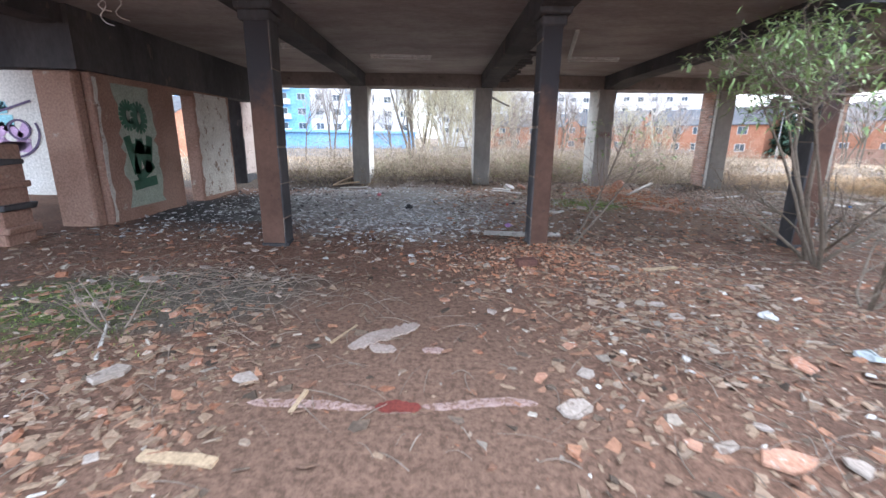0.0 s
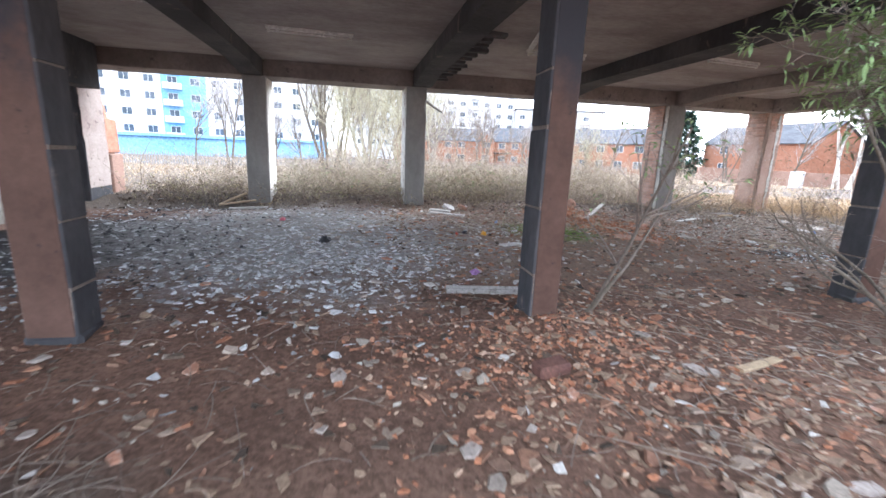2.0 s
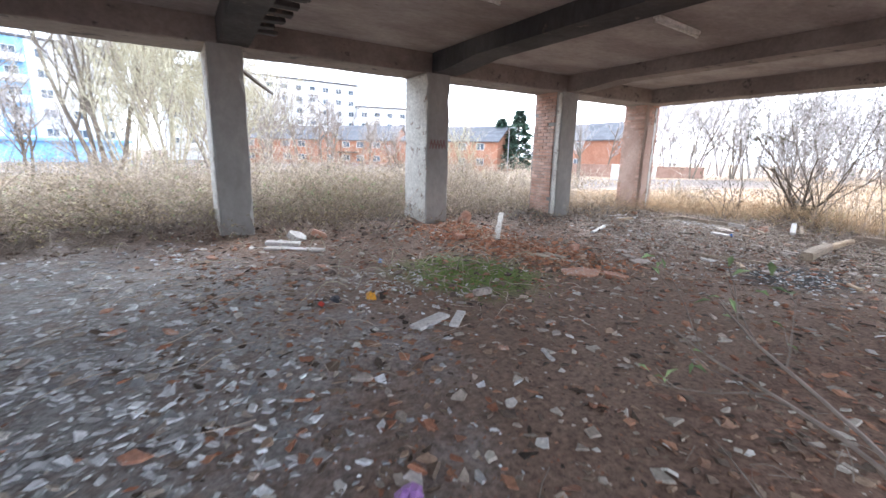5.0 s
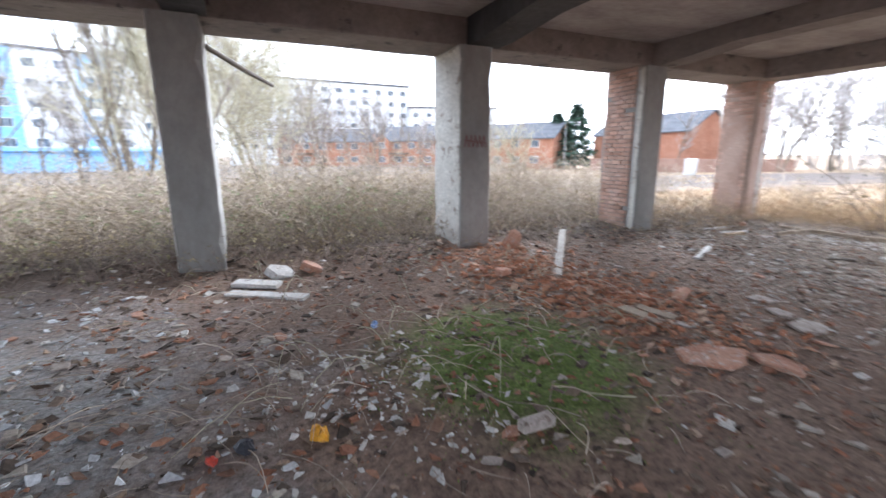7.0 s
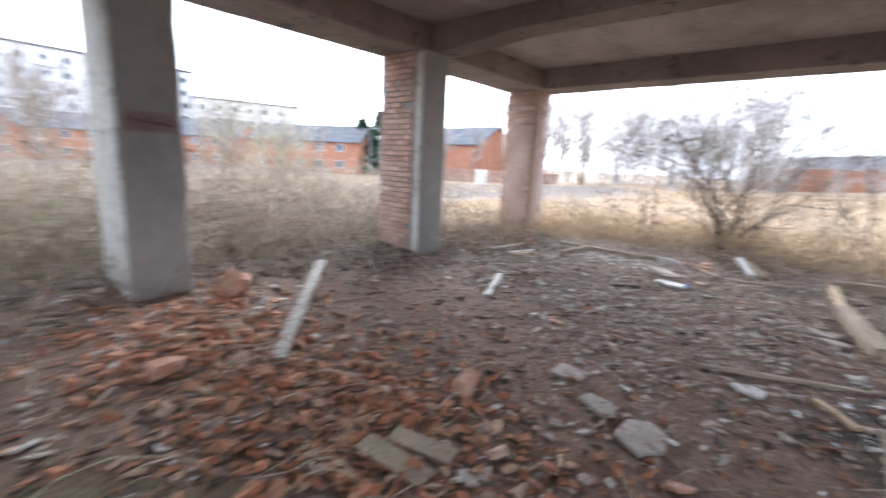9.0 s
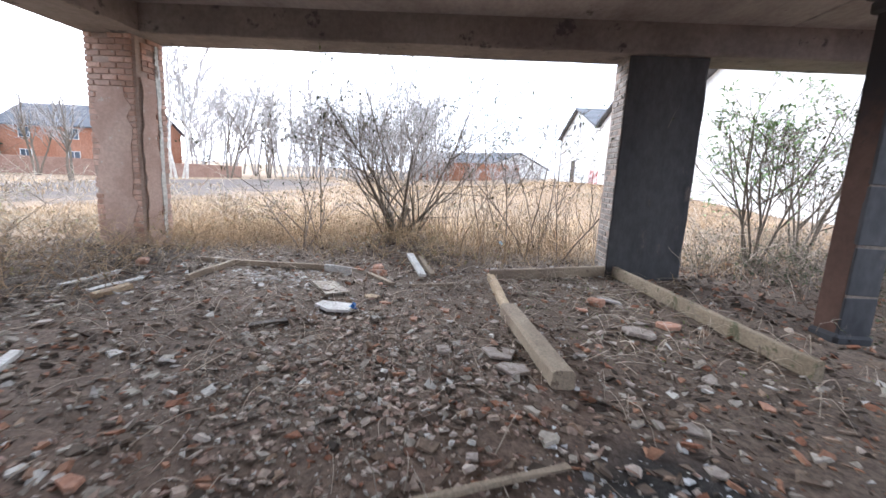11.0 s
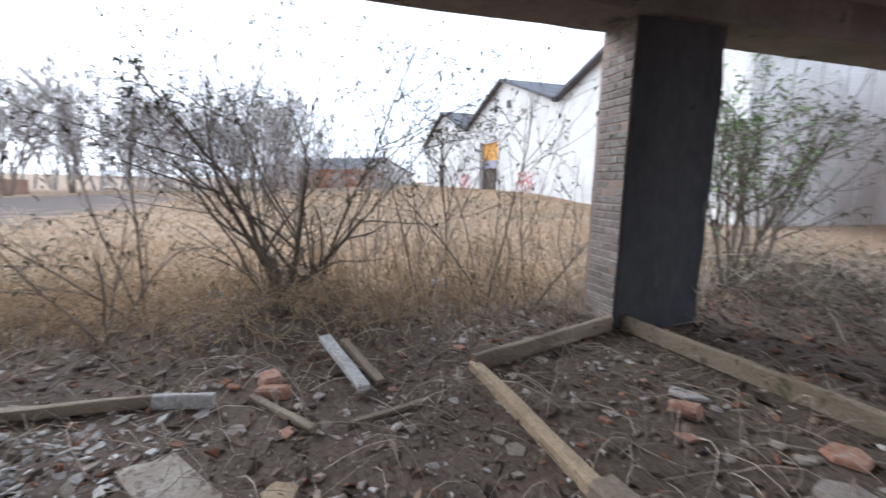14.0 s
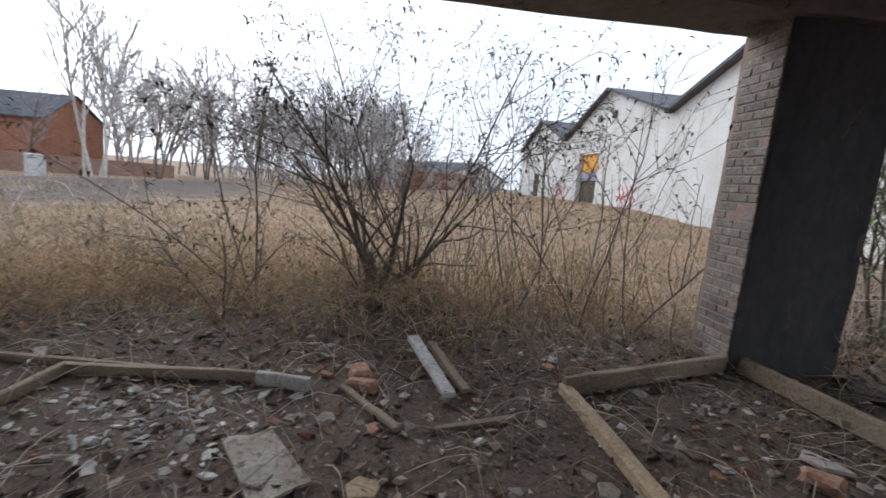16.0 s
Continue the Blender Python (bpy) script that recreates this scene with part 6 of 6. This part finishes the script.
tree("willow_bush", "tall pale-twigged bare willow bush", "tree", 0.3, 24, 6.2, 0.05, 90, 3, 12, 0.33, PALETWIG, PALETWIG, None, kids=(9, 7, 5), up=0.1, thin=0.008, angle=(12, 35))
tree("willow_bush", "tall pale-twigged bare willow bush", "tree", 2.1, 25, 5.4, 0.045, 91, 3, 12, 0.4, PALETWIG, PALETWIG, DRYLEAF, kids=(9, 6, 5), up=0.06, thin=0.008, angle=(20, 50), leaves=1, leaf=0.09)
tree("tree", "slim bare many-stemmed tree", "tree", -1.6, 25, 7.5, 0.09, 92, 3, 5, 0.3, BARK, HAZETWIG, None, kids=(8, 5, 4), up=0.1, thin=0.009, angle=(12, 35))
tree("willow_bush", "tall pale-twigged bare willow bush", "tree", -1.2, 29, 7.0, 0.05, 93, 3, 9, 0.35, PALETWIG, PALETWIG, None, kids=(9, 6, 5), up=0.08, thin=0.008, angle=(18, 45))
tree("birch_tree", "slim bare pale-barked birch behind the brambles", "tree", 21.5, 43.5, 9.5, 0.12, 94, 3, 1, 0.1, BIRCH, HAZETWIG, None, group="birches", split=1, kids=(13, 7, 5), up=0.06, thin=0.012, angle=(20, 50), z=-0.9)
NB = "bare trees north of the building"
for i, (a, rr, hh) in enumerate(((-19.5, 30, 8), (-23, 27, 8), (-16.5, 31, 7.5), (-27.5, 26, 6), (-12, 34, 6), (8.5, 62, 13), (12, 66, 12), (4, 52, 9), (21, 60, 9), (26.5, 44, 9), (30, 46, 8), (24, 48, 7), (33, 60, 9), (49, 40, 8), (46, 60, 10), (52, 62, 11), (62, 52, 10), (66, 56, 9), (0.5, 36, 9), (8, 41, 10), (14.5, 39, 9))):
    x, y = polar(a, rr)
    tree("tree", "bare winter tree with fine grey twigs", "tree", x, y, hh * 0.75, 0.012 * hh, 100 + i, 3, 1 + i % 3, 0.2, BARK, HAZETWIG, None, group=NB, kids=(10, 6, 4), up=0.08, thin=0.012, angle=(18, 50))
for i, (dx, dy) in enumerate(((0, 0), (0.5, -0.6), (1.0, 0.1), (0.3, 0.7))):
    tree("birch_tree", "bare white-barked birch by a brick house", "tree", 41.5 + dx, 33.2 + dy, 12.0, 0.14, 130 + i, 3, 1, 0.1, BIRCH, HAZETWIG, None, group="birches", split=1, kids=(12, 6, 4), up=0.07, thin=0.012, angle=(20, 45), lean=(0.06 * (i - 1.5), -0.05 * (i - 1)), z=-0.3)


def conifer(x, y, height, width, seed):
    """Drooping whorls of needle sprays round a stem."""
    r = random.Random(seed)
    e = base("conifer", pose(x, y, gz(x, y)), "dark green conifer behind the houses", "tree", "conifers")
    s = Mesh()
    s.tube([Vector((0, 0, -0.2)), Vector((0, 0, height))], [0.2, 0.02], 6)
    part("trunk", s, BARK, e)
    m = Mesh()
    for k in range(1500):
        t = r.random() ** 1.3
        z = 0.6 + (height - 0.6) * t
        rad = width * (1 - t) ** 0.8 * (0.8 + 0.3 * math.sin(t * 37))
        a = r.uniform(0, 6.3)
        q = rad * r.uniform(0.35, 1.0)
        m.leaf(Vector((q * math.cos(a), q * math.sin(a), z)), Vector((math.cos(a), math.sin(a), r.uniform(-0.5, 0.4))).normalized(), r.uniform(0.6, 1.2), r.uniform(0.45, 0.8), Vector((0, 0, 1)))
    part("crown", m, CONIFER, e)


for i, (a, rr, hh, w) in enumerate(((38.6, 78, 8.0, 3.4), (40.9, 76, 9.2, 3.8))):
    conifer(*polar(a, rr), hh + 1, w, 150 + i)


def treeline(name, n, azs, rs, hs, seed, ex, ey, deep=2):
    """A far wood of bare crowns, too many to count."""
    r = random.Random(seed)
    m = Mesh()
    opt = dict(droop=0.0, bend=0.15, up=0.08, split=9, leaves=0, leaf=0.06, leafw=0.4, kids=(9, 5, 4), first=0.12, angle=(20, 60), ratio=(0.4, 0.7), thin=0.03, shrink=0.6, segs=2)
    for _ in range(n):
        x, y = polar(r.uniform(*azs), r.uniform(*rs), ex, ey)
        h = r.uniform(*hs)
        grow(m, m, None, r, Vector((x, y, -0.5)), Vector((r.gauss(0, 0.05), r.gauss(0, 0.05), 1)).normalized(), h * 0.62, 0.007 * h, 0, deep, opt)
    thing(name, m, HAZETWIG, "far belt of bare winter trees", "trees", kind="stuff")


treeline("far_trees", 80, (57, 90), (55, 82), (15, 22), 160, 8.2, 9.8, 3)
treeline("far_trees", 28, (-30, 60), (120, 170), (8, 13), 161, 2.5, 8)
treeline("far_trees", 45, (66, 102), (36, 56), (3, 7.0), 162, 8.2, 9.8)

# far shed, low walls, lamp post, fence
brick_house(polar(101.5, 76, 8.2, 9.8), polar(91, 92, 8.2, 9.8), 14, 2.2, 4.6, 0.3, "far low shed with a grey roof", (4, 8, 12), (), WHITEWALL)
wall = Mesh()
a, b = polar(98, 62, 8.2, 9.8), polar(84, 70, 8.2, 9.8)
rz, ln = facing(a, b)
wall.box(0, ln, 0, 0.4, -1, 2.9, 0.02)
thing("wall_yard", wall, FARBRICK, "low red brick yard wall", "wall", kind="structure", at=pose(a[0], a[1], 0, 0, 0, rz))
bank = Mesh()
a, b = polar(40, 62, 8.2, 9.8), polar(62, 50, 8.2, 9.8)
rz, ln = facing(a, b)
bank.box(0, ln, 0, 0.25, -1.2, 0.8, 0.02)
thing("wall_garden", bank, BROWNWALL, "dark garden fence before the brick house", "fence", kind="structure", at=pose(a[0], a[1], 0, 0, 0, rz))
sheet_board = Mesh()
sheet_board.box(-0.5, 0.5, -0.05, 0.05, 0, 1.5, 0.01)
thing("white_board", sheet_board, FRAMEMAT, "white board standing by a garden fence", "board", at=pose(37.2, 33.5, gz(37.2, 33.5) - 0.05, 12, 0, -50))
lamp = base("street_lamp", pose(*polar(39.6, 70), -1), "thin grey street lamp by the conifers", "street lamp")
t = Mesh()
t.tube([Vector((0, 0, -0.2)), Vector((0, 0, 6.5)), Vector((0, 0, 7.0)), Vector((0.7, 0, 7.2))], [0.08, 0.06, 0.05, 0.05], 8)
part("pole", t, METAL, lamp)
t = Mesh()
t.box(0.6, 1.2, -0.12, 0.12, 7.1, 7.25, 0.03)
part("head", t, METAL, lamp)

# a palisade fence along the north
fence = base("palisade_fence", pose(0, 0, 0), "grey steel palisade fence beyond the scrub", "fence")
pale = Mesh()
pale.prism([(-0.05, 0), (0.05, 0), (0.05, 1.45), (0, 1.6), (-0.05, 1.45)], -0.015, 0.015)
pale.v = [(x, -z, y) for x, y, z in pale.v]
pale_data = pale.data("pale", METAL)
fa, fb = Vector((-26, 51)), Vector((40, 62))
for i in range(280):
    s = i / 279
    p = fa.lerp(fb, s)
    o = part("pale", pale_data, None, fence)
    o.matrix_local = pose(p.x, p.y, -1.25, 0, 0, 9.5)
for z in (-0.8, -0.05):
    t = Mesh()
    t.tube([Vector((fa.x, fa.y + 0.05, z)), Vector((fb.x, fb.y + 0.05, z))], [0.03, 0.03], 4)
    part("rail", t, METAL, fence)


# ---- brick faces, brick by brick ----
one = Mesh()
one.box(-0.105, 0.105, -0.03, 0.012, -0.0325, 0.0325, 0.006)
half = Mesh()
half.box(-0.05, 0.05, -0.03, 0.012, -0.0325, 0.0325, 0.006)
BRICK_DATA, HALF_DATA = one.data("brick", BRICK), half.data("brick", BRICK)


GREY_DATA, GREY_HALF = one.data("brick", GREYBRICK), half.data("brick", GREYBRICK)


def brick_face(col, origin, rz, width, z0, z1, skip=0.0, whole=None, bat=None):
    """Courses of stretchers and bats on a column's face; the face looks along local +y before rz."""
    r = random.Random(int(abs(origin[0] * 100)) + int(width * 100))
    whole, bat = whole or BRICK_DATA, bat or HALF_DATA
    face = pose(*origin, 0, 0, rz)
    z, row = z0, 0
    while z < z1:
        x = -width / 2 + (0.055 if row % 2 else 0.11)
        if row % 2:
            pieces = [(-width / 2 + 0.055, bat)]
            x = -width / 2 + 0.22
        else:
            pieces, x = [], -width / 2 + 0.11
        while x + 0.1 < width / 2:
            pieces.append((x, whole))
            x += 0.222
        if width / 2 - (x - 0.11) > 0.1:
            pieces.append((x - 0.055, bat))
        for px, data in pieces:
            if r.random() < skip:
                continue
            o = new("brick", data)
            o.parent = col
            o.matrix_local = col.matrix_basis.inverted() @ face @ pose(px, r.uniform(-0.004, 0.005), z + 0.035, 0, 0, r.uniform(-1, 1))
        z += 0.076
        row += 1


brick_face(E1, (11.865, 6.95, 0), 0, 0.5, 0.0, 2.84, 0.05, GREY_DATA, GREY_HALF)
brick_face(F5, ((COLX[5] + XE) / 2, 13.424, 0), 180, 0.54, 0.0, 2.84, 0.1)
brick_face(F5, (COLX[5] - 0.004, (13.43 + YN) / 2, 0), 90, 0.66, 0.0, 2.84, 0.06)
brick_face(NORTH[4], (COLX[4] - 0.016, (YS + YN) / 2 + 0.08, 0), 90, 0.7, 0.0, 2.84, 0.03)
PINK = mat("pinkish old render", (0.48, 0.345, 0.28), (0.4, 0.27, 0.215), (0.5, 0.44, 0.38), 2.2, 25, 0.92, 0.4, wear=0.6, grain=0.16)
coat = Mesh()
ragged(coat, 11.58, 11.92, 0.12, 2.35, lambda u, h, k: (u, 13.405 - k, h), 18, 0.07)
thing("render_coat", coat, PINK, "pinkish peeling render on the brick column", "render", kind="structure")
coat = Mesh()
ragged(coat, 13.48, 14.08, 0.1, 2.2, lambda u, h, k: (COLX[5] - 0.018 - k, u, h), 16, 0.12)
thing("render_coat_west", coat, PINK, "pinkish peeling render on the brick column", "render", kind="structure")
edge = Mesh()
ragged(edge, YS + 0.005, YS + 0.14, 0.0, 2.84, lambda u, h, k: (COLX[4] - 0.02 - k, u, h), 20, 0.03)
thing("plaster_edge_north", edge, PLASTER, "white plaster strip at the corner of a brick-faced column", "plaster", kind="structure")
strip = Mesh()
ragged(strip, 11.9, 12.02, 0.1, 2.82, lambda u, h, k: (u, 13.408 - k, h), 16, 0.04)
ragged(strip, 11.62, 11.86, 0.9, 1.35, lambda u, h, k: (u, 13.408 - k, h), 6, 0.09)
thing("plaster_strip", strip, PLASTER, "pale vertical strip of old plaster on brick", "plaster", kind="structure")
